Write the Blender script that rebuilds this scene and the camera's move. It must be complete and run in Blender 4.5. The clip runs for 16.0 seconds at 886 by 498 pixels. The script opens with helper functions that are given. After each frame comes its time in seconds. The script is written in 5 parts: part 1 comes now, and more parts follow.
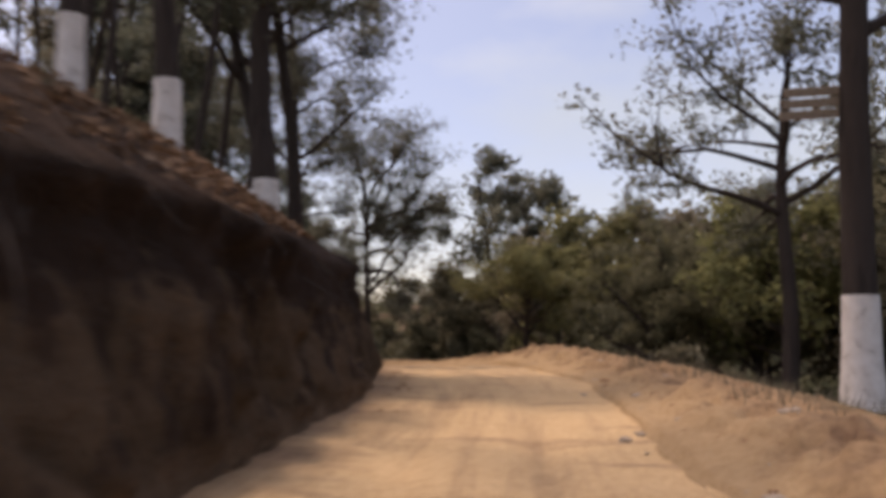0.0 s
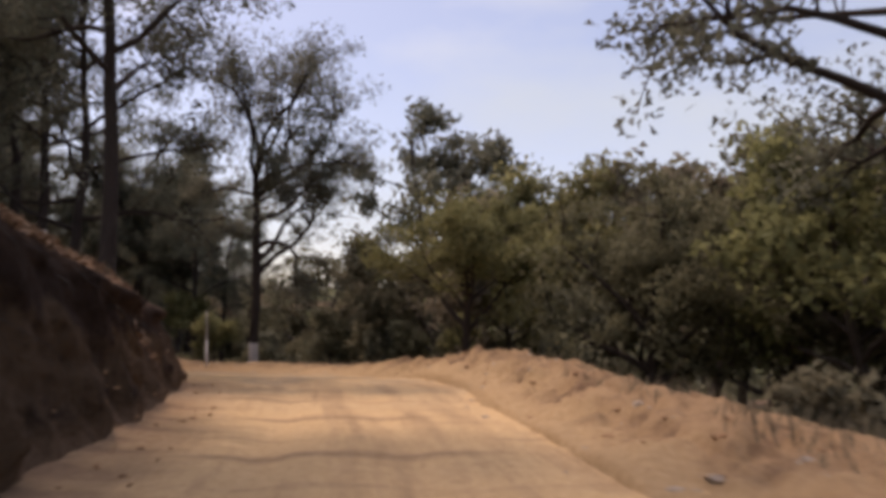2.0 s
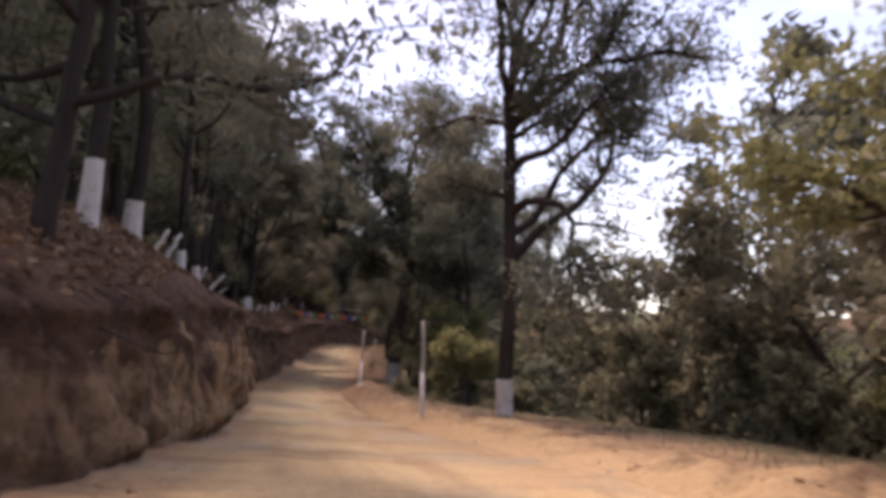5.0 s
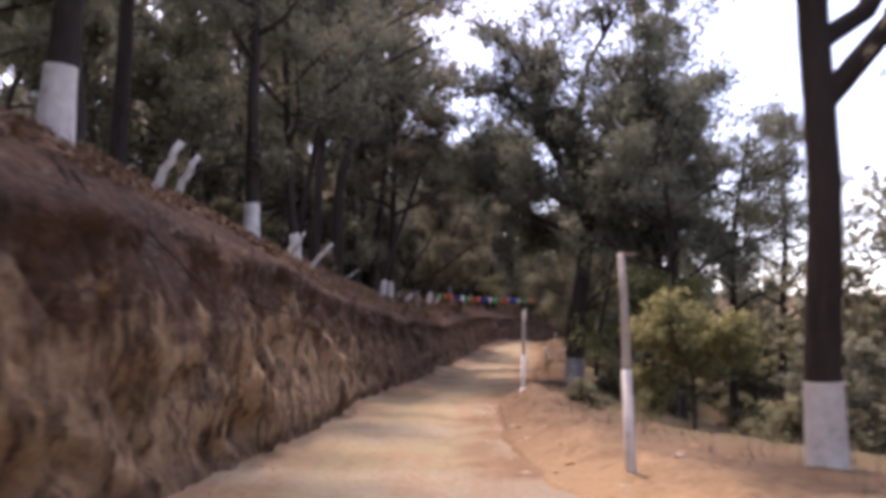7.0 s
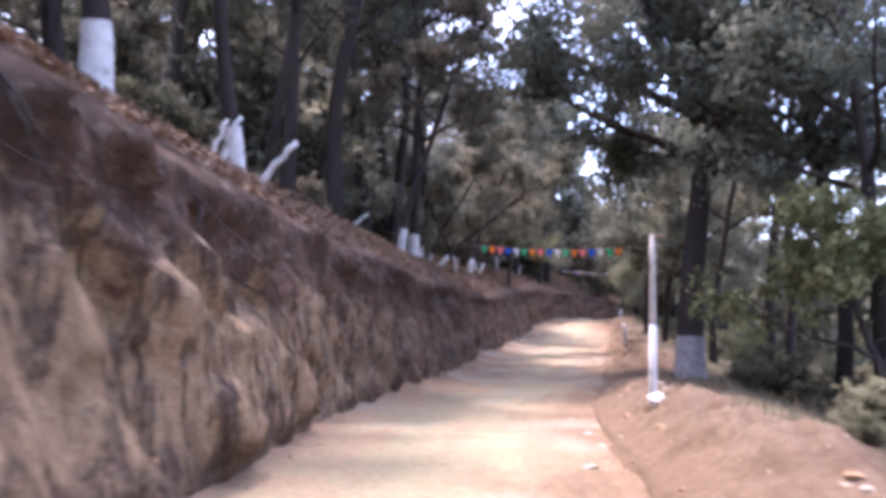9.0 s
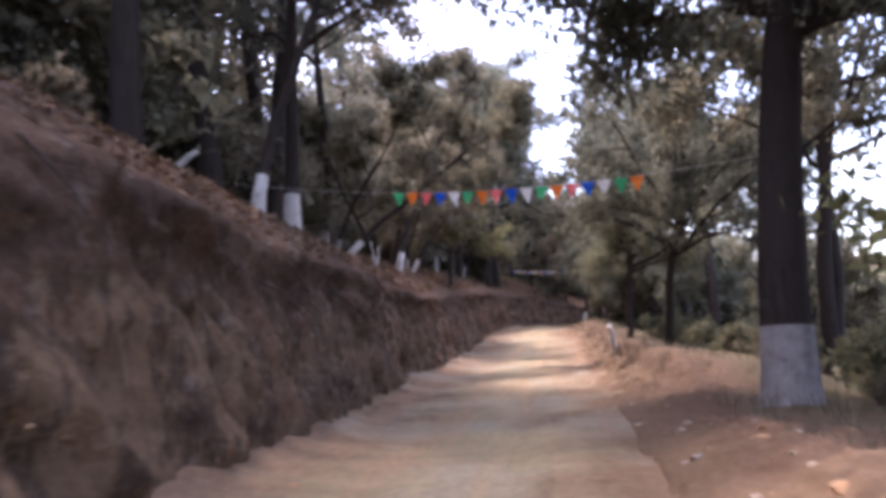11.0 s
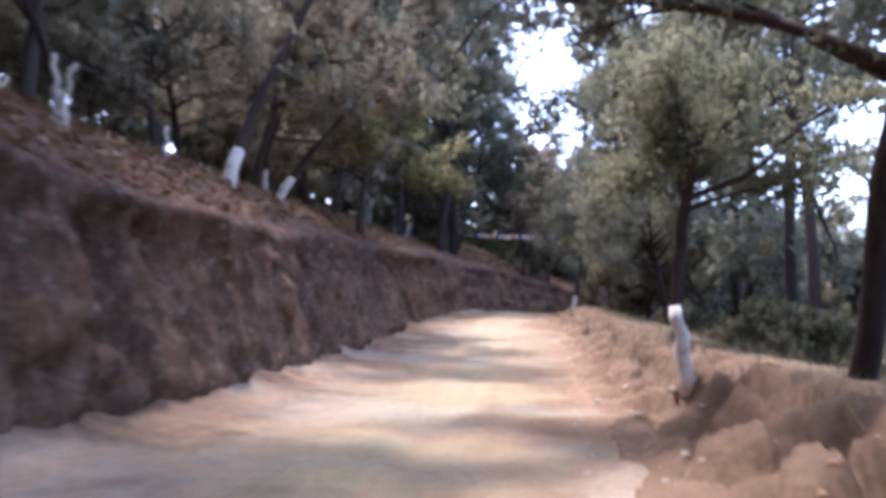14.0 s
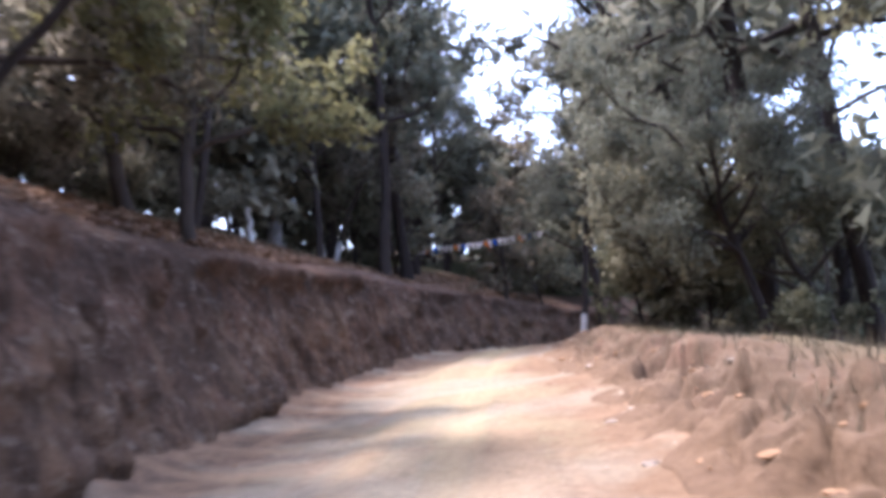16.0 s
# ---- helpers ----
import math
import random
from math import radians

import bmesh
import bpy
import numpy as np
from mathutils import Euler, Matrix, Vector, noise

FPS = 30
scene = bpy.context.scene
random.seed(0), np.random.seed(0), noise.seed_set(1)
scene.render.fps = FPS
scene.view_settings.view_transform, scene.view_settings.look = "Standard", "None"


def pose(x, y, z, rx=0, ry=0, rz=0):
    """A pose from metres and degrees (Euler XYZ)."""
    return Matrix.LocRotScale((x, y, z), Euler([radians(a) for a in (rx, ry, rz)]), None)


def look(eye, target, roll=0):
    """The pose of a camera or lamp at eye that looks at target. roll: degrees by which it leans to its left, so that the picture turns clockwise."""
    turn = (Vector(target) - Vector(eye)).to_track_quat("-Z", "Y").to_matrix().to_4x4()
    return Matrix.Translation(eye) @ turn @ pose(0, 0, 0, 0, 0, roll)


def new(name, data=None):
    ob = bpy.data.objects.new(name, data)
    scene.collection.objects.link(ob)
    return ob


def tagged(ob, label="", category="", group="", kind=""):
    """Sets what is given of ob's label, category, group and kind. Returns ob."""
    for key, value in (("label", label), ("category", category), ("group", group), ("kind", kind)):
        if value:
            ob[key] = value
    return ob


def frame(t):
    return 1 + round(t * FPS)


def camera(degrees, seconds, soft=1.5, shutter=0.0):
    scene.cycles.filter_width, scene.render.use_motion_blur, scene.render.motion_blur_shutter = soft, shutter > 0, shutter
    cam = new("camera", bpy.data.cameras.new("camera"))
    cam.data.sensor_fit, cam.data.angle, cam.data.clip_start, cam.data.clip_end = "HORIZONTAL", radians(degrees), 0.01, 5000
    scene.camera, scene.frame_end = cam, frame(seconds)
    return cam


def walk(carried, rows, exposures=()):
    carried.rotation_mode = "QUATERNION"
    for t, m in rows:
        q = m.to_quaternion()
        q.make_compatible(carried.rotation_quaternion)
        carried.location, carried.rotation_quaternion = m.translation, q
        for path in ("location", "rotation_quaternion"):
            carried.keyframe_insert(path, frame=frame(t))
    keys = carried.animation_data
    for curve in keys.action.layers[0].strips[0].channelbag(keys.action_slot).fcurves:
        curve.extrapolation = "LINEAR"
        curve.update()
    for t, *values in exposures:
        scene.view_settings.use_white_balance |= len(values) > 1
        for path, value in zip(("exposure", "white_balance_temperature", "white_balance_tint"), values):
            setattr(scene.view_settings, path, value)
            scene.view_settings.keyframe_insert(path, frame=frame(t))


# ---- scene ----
cam = camera(56.57, 16.0, soft=4.5, shutter=0.5)
PATH = [
    (0.0, 0.000, 0.000, 1.450, 96.27, -0.78, 3.74),
    (0.5, 0.386, 3.630, 1.508, 96.80, 0.04, 0.21),
    (1.0, 0.607, 6.799, 1.586, 97.89, -0.75, 2.42),
    (1.5, 0.565, 10.203, 1.700, 97.33, -0.61, 2.07),
    (2.0, 0.390, 13.432, 1.802, 95.53, -1.09, -0.52),
    (2.5, 0.099, 16.347, 1.898, 96.33, -3.81, 2.33),
    (3.0, -0.251, 19.067, 1.922, 95.74, -3.37, 6.72),
    (3.2, -0.338, 20.180, 1.925, 95.35, -2.18, 9.53),
    (5.3, -2.037, 34.481, 1.778, 96.88, -1.55, 24.30),
    (5.5, -2.482, 35.689, 1.741, 96.80, 0.44, 25.65),
    (6.0, -3.742, 38.740, 1.636, 96.04, -2.59, 30.10),
    (6.5, -5.227, 41.652, 1.507, 96.10, -2.05, 31.76),
    (7.0, -6.914, 44.669, 1.365, 95.99, -1.28, 34.68),
    (7.5, -8.928, 47.674, 1.215, 94.97, 1.79, 34.67),
    (8.0, -10.881, 50.461, 1.034, 94.86, 0.88, 35.75),
    (8.5, -12.741, 53.051, 0.904, 96.08, 0.31, 38.96),
    (9.0, -14.546, 55.659, 0.865, 94.87, -0.63, 37.81),
    (9.2, -15.290, 56.691, 0.849, 95.43, 0.79, 37.37),
    (11.3, -22.323, 68.218, 0.456, 96.49, 3.09, 33.59),
    (11.5, -22.918, 69.417, 0.480, 97.71, 3.99, 33.26),
    (12.0, -24.535, 72.585, 0.387, 95.38, 5.55, 26.24),
    (12.5, -26.032, 75.647, 0.345, 93.06, 0.11, 27.89),
    (13.0, -27.453, 78.803, 0.341, 92.08, -0.05, 32.45),
    (13.5, -29.045, 82.032, 0.373, 94.66, 1.35, 34.83),
    (14.0, -30.695, 85.386, 0.424, 95.08, -0.79, 32.69),
    (14.5, -32.324, 88.671, 0.537, 95.86, -2.62, 31.90),
    (15.0, -33.953, 91.811, 0.603, 95.81, 4.40, 34.48),
    (15.5, -35.647, 94.965, 0.601, 97.53, 6.48, 33.57),
    (16.0, -37.162, 98.241, 0.589, 98.11, 6.31, 32.24),
]
walk(cam, [(r[0], pose(*r[1:])) for r in PATH],
     exposures=[(0.0, 0.4, 7800, 29), (1.5, 0.45, 7800, 30), (3.2, 0.42, 7600, 29), (5.5, 1.4, 7500, 35), (6.5, 1.6, 7600, 36), (7.0, 1.8, 7100, 36), (7.5, 2.0, 6500, 34), (8.5, 2.65, 6050, 34), (9.0, 2.85, 5900, 34), (11.5, 2.35, 6500, 35), (12.2, 2.4, 6400, 37), (13.0, 2.62, 5750, 28), (14.0, 2.7, 5750, 28), (15.0, 2.75, 5750, 26), (16.0, 2.8, 5850, 29)])

# ---- world, sun ----
SUN_FROM = Vector((-0.35, 0.16, 1.0)).normalized()
world = bpy.data.worlds.new("sky")
scene.world = world
world.use_nodes = True
wn, wl = world.node_tree.nodes, world.node_tree.links
wn.clear()
w_out = wn.new("ShaderNodeOutputWorld")
w_bg = wn.new("ShaderNodeBackground")
w_bg.inputs["Strength"].default_value = 0.15
w_sky = wn.new("ShaderNodeTexSky")
w_sky.sky_type = "NISHITA"
w_sky.sun_disc = False
w_sky.sun_elevation = math.asin(SUN_FROM.z)
w_sky.sun_rotation = math.atan2(SUN_FROM.x, SUN_FROM.y)
w_sky.air_density, w_sky.dust_density, w_sky.ozone_density = 1.0, 1.6, 1.0
w_tc = wn.new("ShaderNodeTexCoord")
w_map = wn.new("ShaderNodeMapping")
w_map.inputs["Scale"].default_value = (1.0, 1.0, 2.6)
w_map.inputs["Location"].default_value = (3.1, 0.4, 0.2)
w_no = wn.new("ShaderNodeTexNoise")
w_no.inputs["Scale"].default_value = 1.5
w_no.inputs["Detail"].default_value = 6.0
w_no.inputs["Roughness"].default_value = 0.55
w_ra = wn.new("ShaderNodeMapRange")
w_ra.inputs["From Min"].default_value, w_ra.inputs["From Max"].default_value = 0.44, 0.66
w_ra.inputs["To Min"].default_value, w_ra.inputs["To Max"].default_value = 0.08, 0.88
w_mix = wn.new("ShaderNodeMix")
w_mix.data_type = "RGBA"
w_dot = wn.new("ShaderNodeVectorMath")
w_dot.operation = "DOT_PRODUCT"
w_dot.inputs[1].default_value = SUN_FROM
w_near = wn.new("ShaderNodeMapRange")
w_near.interpolation_type = "SMOOTHSTEP"
w_near.inputs["From Min"].default_value, w_near.inputs["From Max"].default_value = 0.36, 0.95
w_cloud = wn.new("ShaderNodeMix")
w_cloud.data_type = "RGBA"
w_cloud.inputs["A"].default_value = (2.9, 3.75, 4.2, 1)
w_cloud.inputs["B"].default_value = (12.0, 12.0, 12.2, 1)
wl.new(w_tc.outputs["Generated"], w_dot.inputs[0])
wl.new(w_dot.outputs["Value"], w_near.inputs["Value"])
wl.new(w_near.outputs["Result"], w_cloud.inputs["Factor"])
wl.new(w_cloud.outputs["Result"], w_mix.inputs["B"])
wl.new(w_tc.outputs["Generated"], w_map.inputs["Vector"])
wl.new(w_map.outputs["Vector"], w_no.inputs["Vector"])
wl.new(w_no.outputs["Fac"], w_ra.inputs["Value"])
wl.new(w_ra.outputs["Result"], w_mix.inputs["Factor"])
wl.new(w_sky.outputs["Color"], w_mix.inputs["A"])
wl.new(w_mix.outputs["Result"], w_bg.inputs["Color"])
wl.new(w_bg.outputs["Background"], w_out.inputs["Surface"])

sun = new("sun", bpy.data.lights.new("sun", "SUN"))
sun.data.energy, sun.data.angle, sun.data.color = 1.55, radians(5.0), (1.0, 0.93, 0.82)
sun.matrix_world = look(SUN_FROM * 60, (0, 0, 0))


# ---- materials ----
class Nodes:
    """A small helper round one node material."""

    def __init__(self, name, rough=0.9, spec=0.2):
        self.mat = bpy.data.materials.new(name)
        self.mat.use_nodes = True
        self.n, self.l = self.mat.node_tree.nodes, self.mat.node_tree.links
        self.n.clear()
        self.out = self.n.new("ShaderNodeOutputMaterial")
        self.b = self.n.new("ShaderNodeBsdfPrincipled")
        self.b.inputs["Roughness"].default_value = rough
        self.b.inputs["Specular IOR Level"].default_value = spec
        self.l.new(self.b.outputs["BSDF"], self.out.inputs["Surface"])
        self.tc = self.n.new("ShaderNodeTexCoord")

    def mapped(self, scale, source="Object"):
        m = self.n.new("ShaderNodeMapping")
        m.inputs["Scale"].default_value = scale
        self.l.new(self.tc.outputs[source], m.inputs["Vector"])
        return m.outputs["Vector"]

    def noise(self, scale, detail=5.0, rough=0.6, vector=None):
        t = self.n.new("ShaderNodeTexNoise")
        t.inputs["Scale"].default_value, t.inputs["Detail"].default_value, t.inputs["Roughness"].default_value = scale, detail, rough
        self.l.new(vector or self.tc.outputs["Object"], t.inputs["Vector"])
        return t.outputs["Fac"]

    def ramp(self, fac, stops):
        r = self.n.new("ShaderNodeValToRGB")
        e = r.color_ramp.elements
        while len(e) < len(stops):
            e.new(0.5)
        for el, (p, c) in zip(e, stops):
            el.position, el.color = p, (*c, 1)
        self.l.new(fac, r.inputs["Fac"])
        return r.outputs["Color"]

    def mix(self, fac, a, b, kind="MIX"):
        m = self.n.new("ShaderNodeMix")
        m.data_type, m.blend_type = "RGBA", kind
        for sock, v in (("Factor", fac), ("A", a), ("B", b)):
            if isinstance(v, (int, float)):
                m.inputs[sock].default_value = v
            elif isinstance(v, tuple):
                m.inputs[sock].default_value = (*v, 1)
            else:
                self.l.new(v, m.inputs[sock])
        return m.outputs["Result"]

    def range(self, v, a, b, c=0.0, d=1.0):
        m = self.n.new("ShaderNodeMapRange")
        for k, x in (("From Min", a), ("From Max", b), ("To Min", c), ("To Max", d)):
            m.inputs[k].default_value = x
        self.l.new(v, m.inputs["Value"])
        return m.outputs["Result"]

    def math(self, op, a, b=0.0):
        m = self.n.new("ShaderNodeMath")
        m.operation = op
        for i, v in enumerate((a, b)):
            if isinstance(v, (int, float)):
                m.inputs[i].default_value = v
            else:
                self.l.new(v, m.inputs[i])
        return m.outputs[0]

    def uv(self):
        s = self.n.new("ShaderNodeSeparateXYZ")
        self.l.new(self.tc.outputs["UV"], s.inputs[0])
        return s.outputs["X"], s.outputs["Y"]

    def color(self, c):
        if isinstance(c, tuple):
            self.b.inputs["Base Color"].default_value = (*c, 1)
        else:
            self.l.new(c, self.b.inputs["Base Color"])

    def bump(self, height, strength=0.5, distance=0.05):
        k = self.n.new("ShaderNodeBump")
        k.inputs["Strength"].default_value, k.inputs["Distance"].default_value = strength, distance
        self.l.new(height, k.inputs["Height"])
        self.l.new(k.outputs["Normal"], self.b.inputs["Normal"])


def road_material():
    m = Nodes("packed_dirt", 0.95, 0.1)
    u, v = m.uv()
    grain = m.noise(9, 8, 0.7)
    patch = m.noise(0.55, 5, 0.6)
    streak = m.noise(1.0, 5, 0.6, m.mapped((1.2, 1.2, 1.2), "UV"))
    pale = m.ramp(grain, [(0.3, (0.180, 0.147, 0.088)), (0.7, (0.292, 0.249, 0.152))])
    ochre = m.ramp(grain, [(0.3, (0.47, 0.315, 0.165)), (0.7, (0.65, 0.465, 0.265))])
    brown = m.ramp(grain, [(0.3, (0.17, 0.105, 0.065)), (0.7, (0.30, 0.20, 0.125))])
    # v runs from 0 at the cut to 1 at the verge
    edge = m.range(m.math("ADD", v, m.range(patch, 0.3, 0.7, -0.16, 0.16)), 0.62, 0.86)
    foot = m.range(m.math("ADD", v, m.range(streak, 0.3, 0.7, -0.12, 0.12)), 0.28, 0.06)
    # from u 36 duller earth: its own tone, plus shade put into the colour
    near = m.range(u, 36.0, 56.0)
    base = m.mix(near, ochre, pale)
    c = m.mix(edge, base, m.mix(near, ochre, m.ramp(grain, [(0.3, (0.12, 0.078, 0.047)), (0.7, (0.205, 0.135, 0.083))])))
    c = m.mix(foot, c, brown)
    apron = m.math("MULTIPLY", m.range(u, 74.0, 86.0), m.range(m.math("ADD", v, m.range(streak, 0.3, 0.7, -0.16, 0.16)), 0.52, 0.24, 0.0, 0.9))
    c = m.mix(apron, c, m.mix(m.range(m.noise(2.6, 5, 0.7), 0.38, 0.62), m.mix(0.35, brown, (0.10, 0.07, 0.05)), (0.075, 0.054, 0.041)))
    # grey patches of soil, which also paint in tree shade from u 26
    c = m.mix(m.math("MULTIPLY", m.range(m.noise(0.33, 4, 0.55), 0.48, 0.60, 0.0, 0.65), m.range(u, 26.0, 40.0)), c, m.ramp(grain, [(0.3, (0.198, 0.169, 0.125)), (0.7, (0.325, 0.291, 0.22))]))
    band = m.math("MULTIPLY", m.range(m.noise(1.0, 4, 0.6, m.mapped((0.05, 7.0, 1.0), "UV")), 0.46, 0.60, 0.0, 0.75), m.range(u, 66.0, 80.0))
    c = m.mix(m.math("MULTIPLY", band, m.math("MULTIPLY", m.range(v, 0.35, 0.5), m.range(v, 0.80, 0.66))), c, m.ramp(grain, [(0.3, (0.25, 0.185, 0.105)), (0.7, (0.37, 0.285, 0.172))]))
    track = m.math("MULTIPLY", m.range(m.noise(1.0, 4, 0.6, m.mapped((0.10, 9.0, 1.0), "UV")), 0.48, 0.62), m.range(patch, 0.65, 0.4, 0.3, 0.9))
    # track and streak browns are strengthened to carry some painted shadow as well
    c = m.mix(m.math("MULTIPLY", track, 0.6), c, brown)
    c = m.mix(m.range(streak, 0.53, 0.66, 0.0, 0.65), c, brown)
    c = m.mix(m.range(m.noise(26, 3, 0.6), 0.62, 0.72, 0.0, 0.45), c, (0.12, 0.085, 0.06))
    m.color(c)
    m.bump(m.math("ADD", m.math("MULTIPLY", grain, 0.5), m.noise(2.5, 6, 0.7)), 0.7, 0.09)
    return m.mat


def bank_material():
    m = Nodes("cut_earth", 0.95, 0.1)
    u, v = m.uv()
    grain = m.noise(7, 8, 0.7)
    lump = m.noise(1.1, 6, 0.65)
    streak = m.noise(1.0, 6, 0.65, m.mapped((1.9, 1.9, 0.38)))
    tan = m.ramp(grain, [(0.25, (0.36, 0.225, 0.125)), (0.75, (0.58, 0.41, 0.25))])
    red = m.ramp(grain, [(0.25, (0.115, 0.063, 0.042)), (0.75, (0.225, 0.138, 0.096))])
    dark = m.ramp(grain, [(0.25, (0.045, 0.031, 0.024)), (0.75, (0.14, 0.098, 0.075))])
    litter = m.ramp(m.noise(16, 6, 0.75), [(0.3, (0.10, 0.06, 0.04)), (0.55, (0.21, 0.13, 0.09)), (0.78, (0.36, 0.26, 0.19))])
    # subsoil shows fresh where the face broke away below the dark root layer
    # fading out the tan from u 68 puts the bank's shade into its colour
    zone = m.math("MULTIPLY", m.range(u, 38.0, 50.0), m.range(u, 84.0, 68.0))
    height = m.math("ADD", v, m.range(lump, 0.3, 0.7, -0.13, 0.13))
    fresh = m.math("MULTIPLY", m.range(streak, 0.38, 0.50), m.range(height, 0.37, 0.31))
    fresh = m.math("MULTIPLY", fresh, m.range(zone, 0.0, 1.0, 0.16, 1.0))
    # first cut is near-black in colour, standing in for shade under the trees
    shaded_older = m.mix(m.range(u, 28.0, 46.0, 0.12, 1.0), (0.028, 0.019, 0.015), m.mix(m.range(lump, 0.36, 0.60), dark, red))
    c = m.mix(fresh, shaded_older, tan)
    # litter on the first cut is darkened for that shade too
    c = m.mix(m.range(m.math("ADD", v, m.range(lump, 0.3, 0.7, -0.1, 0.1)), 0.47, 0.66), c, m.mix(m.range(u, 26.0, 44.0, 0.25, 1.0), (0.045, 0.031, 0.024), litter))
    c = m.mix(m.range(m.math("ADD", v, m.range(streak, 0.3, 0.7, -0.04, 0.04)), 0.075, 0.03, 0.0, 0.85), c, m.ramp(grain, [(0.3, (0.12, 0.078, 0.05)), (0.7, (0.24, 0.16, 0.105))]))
    # dark lines painted in as the shade inside cracks of the face
    crack_shade = m.range(m.math("ABSOLUTE", m.math("SUBTRACT", m.noise(1.0, 4, 0.6, m.mapped((1.5, 1.5, 0.32))), 0.5)), 0.0, 0.045, 0.85, 0.0)
    c = m.mix(m.math("MULTIPLY", crack_shade, m.range(u, 40.0, 50.0)), c, dark)
    late = m.range(u, 80.0, 92.0)
    c = m.mix(m.math("MULTIPLY", late, m.range(m.noise(0.9, 5, 0.6), 0.48, 0.60, 0.0, 0.65)), c, dark)
    c = m.mix(m.math("MULTIPLY", m.range(u, 44.0, 56.0), m.range(m.noise(4.5, 5, 0.7), 0.55, 0.68, 0.0, 0.6)), c, (0.36, 0.29, 0.23))
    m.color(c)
    m.bump(m.math("ADD", m.math("MULTIPLY", grain, 0.6), m.math("ADD", streak, m.math("MULTIPLY", m.noise(2.8, 6, 0.75), 0.8))), 1.0, 0.26)
    return m.mat


def verge_material():
    m = Nodes("loose_spoil", 0.95, 0.1)
    u, v = m.uv()
    grain = m.noise(8, 8, 0.72)
    lump = m.noise(0.9, 5, 0.6)
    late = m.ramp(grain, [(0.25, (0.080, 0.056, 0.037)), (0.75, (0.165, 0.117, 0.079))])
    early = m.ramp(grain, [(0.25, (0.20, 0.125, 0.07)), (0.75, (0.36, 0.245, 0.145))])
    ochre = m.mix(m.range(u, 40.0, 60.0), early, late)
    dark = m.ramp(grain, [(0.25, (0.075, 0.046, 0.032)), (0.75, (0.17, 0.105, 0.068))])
    litter = m.ramp(m.noise(14, 6, 0.75), [(0.3, (0.05, 0.045, 0.025)), (0.6, (0.13, 0.105, 0.06)), (0.8, (0.24, 0.18, 0.11))])
    # besides random lumps, u 74 to 94 is darkened as painted tree shade
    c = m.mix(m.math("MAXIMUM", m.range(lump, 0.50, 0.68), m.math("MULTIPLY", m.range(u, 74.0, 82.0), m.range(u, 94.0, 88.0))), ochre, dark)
    c = m.mix(m.range(m.math("ADD", v, m.range(lump, 0.3, 0.7, -0.12, 0.12)), 0.42, 0.70), c, litter)
    m.color(c)
    c = m.mix(m.range(m.noise(3.2, 5, 0.7), 0.55, 0.66, 0.0, 0.6), c, dark)
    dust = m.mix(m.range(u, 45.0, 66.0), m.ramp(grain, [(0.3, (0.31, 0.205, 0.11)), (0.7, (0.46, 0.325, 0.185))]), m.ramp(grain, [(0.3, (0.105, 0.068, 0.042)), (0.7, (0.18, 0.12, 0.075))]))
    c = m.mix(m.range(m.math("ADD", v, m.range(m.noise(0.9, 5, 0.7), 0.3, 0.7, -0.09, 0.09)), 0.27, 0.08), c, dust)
    m.color(c)
    m.bump(m.math("ADD", m.math("MULTIPLY", grain, 0.7), m.math("ADD", lump, m.math("MULTIPLY", m.noise(3.2, 6, 0.75), 0.9))), 0.8, 0.06)
    return m.mat


def ground_material():
    m = Nodes("forest_floor", 0.95, 0.1)
    big = m.noise(0.08, 4, 0.6)
    fine = m.noise(5, 8, 0.75)
    litter = m.ramp(fine, [(0.3, (0.075, 0.05, 0.032)), (0.55, (0.15, 0.10, 0.065)), (0.8, (0.27, 0.19, 0.125))])
    green = m.ramp(fine, [(0.3, (0.030, 0.036, 0.016)), (0.8, (0.10, 0.105, 0.045))])
    bare = m.ramp(fine, [(0.3, (0.24, 0.13, 0.075)), (0.8, (0.42, 0.26, 0.155))])
    c = m.mix(m.range(big, 0.40, 0.55), litter, green)
    c = m.mix(m.range(m.noise(0.045, 3, 0.5), 0.63, 0.70, 0.0, 0.25), c, bare)
    m.color(c)
    m.bump(fine, 0.8, 0.12)
    return m.mat


def bark_material(name, a, b):
    m = Nodes(name, 0.95, 0.1)
    ridge = m.noise(1.0, 6, 0.7, m.mapped((9, 9, 1.6)))
    m.color(m.mix(m.range(m.noise(0.7, 3), 0.4, 0.7), m.ramp(ridge, [(0.3, a), (0.75, b)]), m.ramp(ridge, [(0.3, b), (0.8, a)])))
    m.bump(ridge, 1.0, 0.06)
    return m.mat


def whitewash_material():
    m = Nodes("whitewash", 0.9, 0.15)
    f = m.noise(3.5, 7, 0.7)
    m.color(m.ramp(f, [(0.30, (0.24, 0.21, 0.18)), (0.44, (0.56, 0.53, 0.50)), (0.8, (0.74, 0.72, 0.70))]))
    m.bump(m.noise(1.0, 6, 0.7, m.mapped((9, 9, 1.6))), 0.7, 0.04)
    return m.mat


def faded_material():
    m = Nodes("faded_dim_whitewash", 0.9, 0.15)
    # greyed for age, and for the bunting tree's shade put into the colour
    m.color(m.ramp(m.noise(3.5, 7, 0.7), [(0.3, (0.16, 0.14, 0.13)), (0.5, (0.30, 0.28, 0.28)), (0.8, (0.46, 0.44, 0.44))]))
    m.bump(m.noise(1.0, 6, 0.7, m.mapped((9, 9, 1.6))), 0.7, 0.04)
    return m.mat


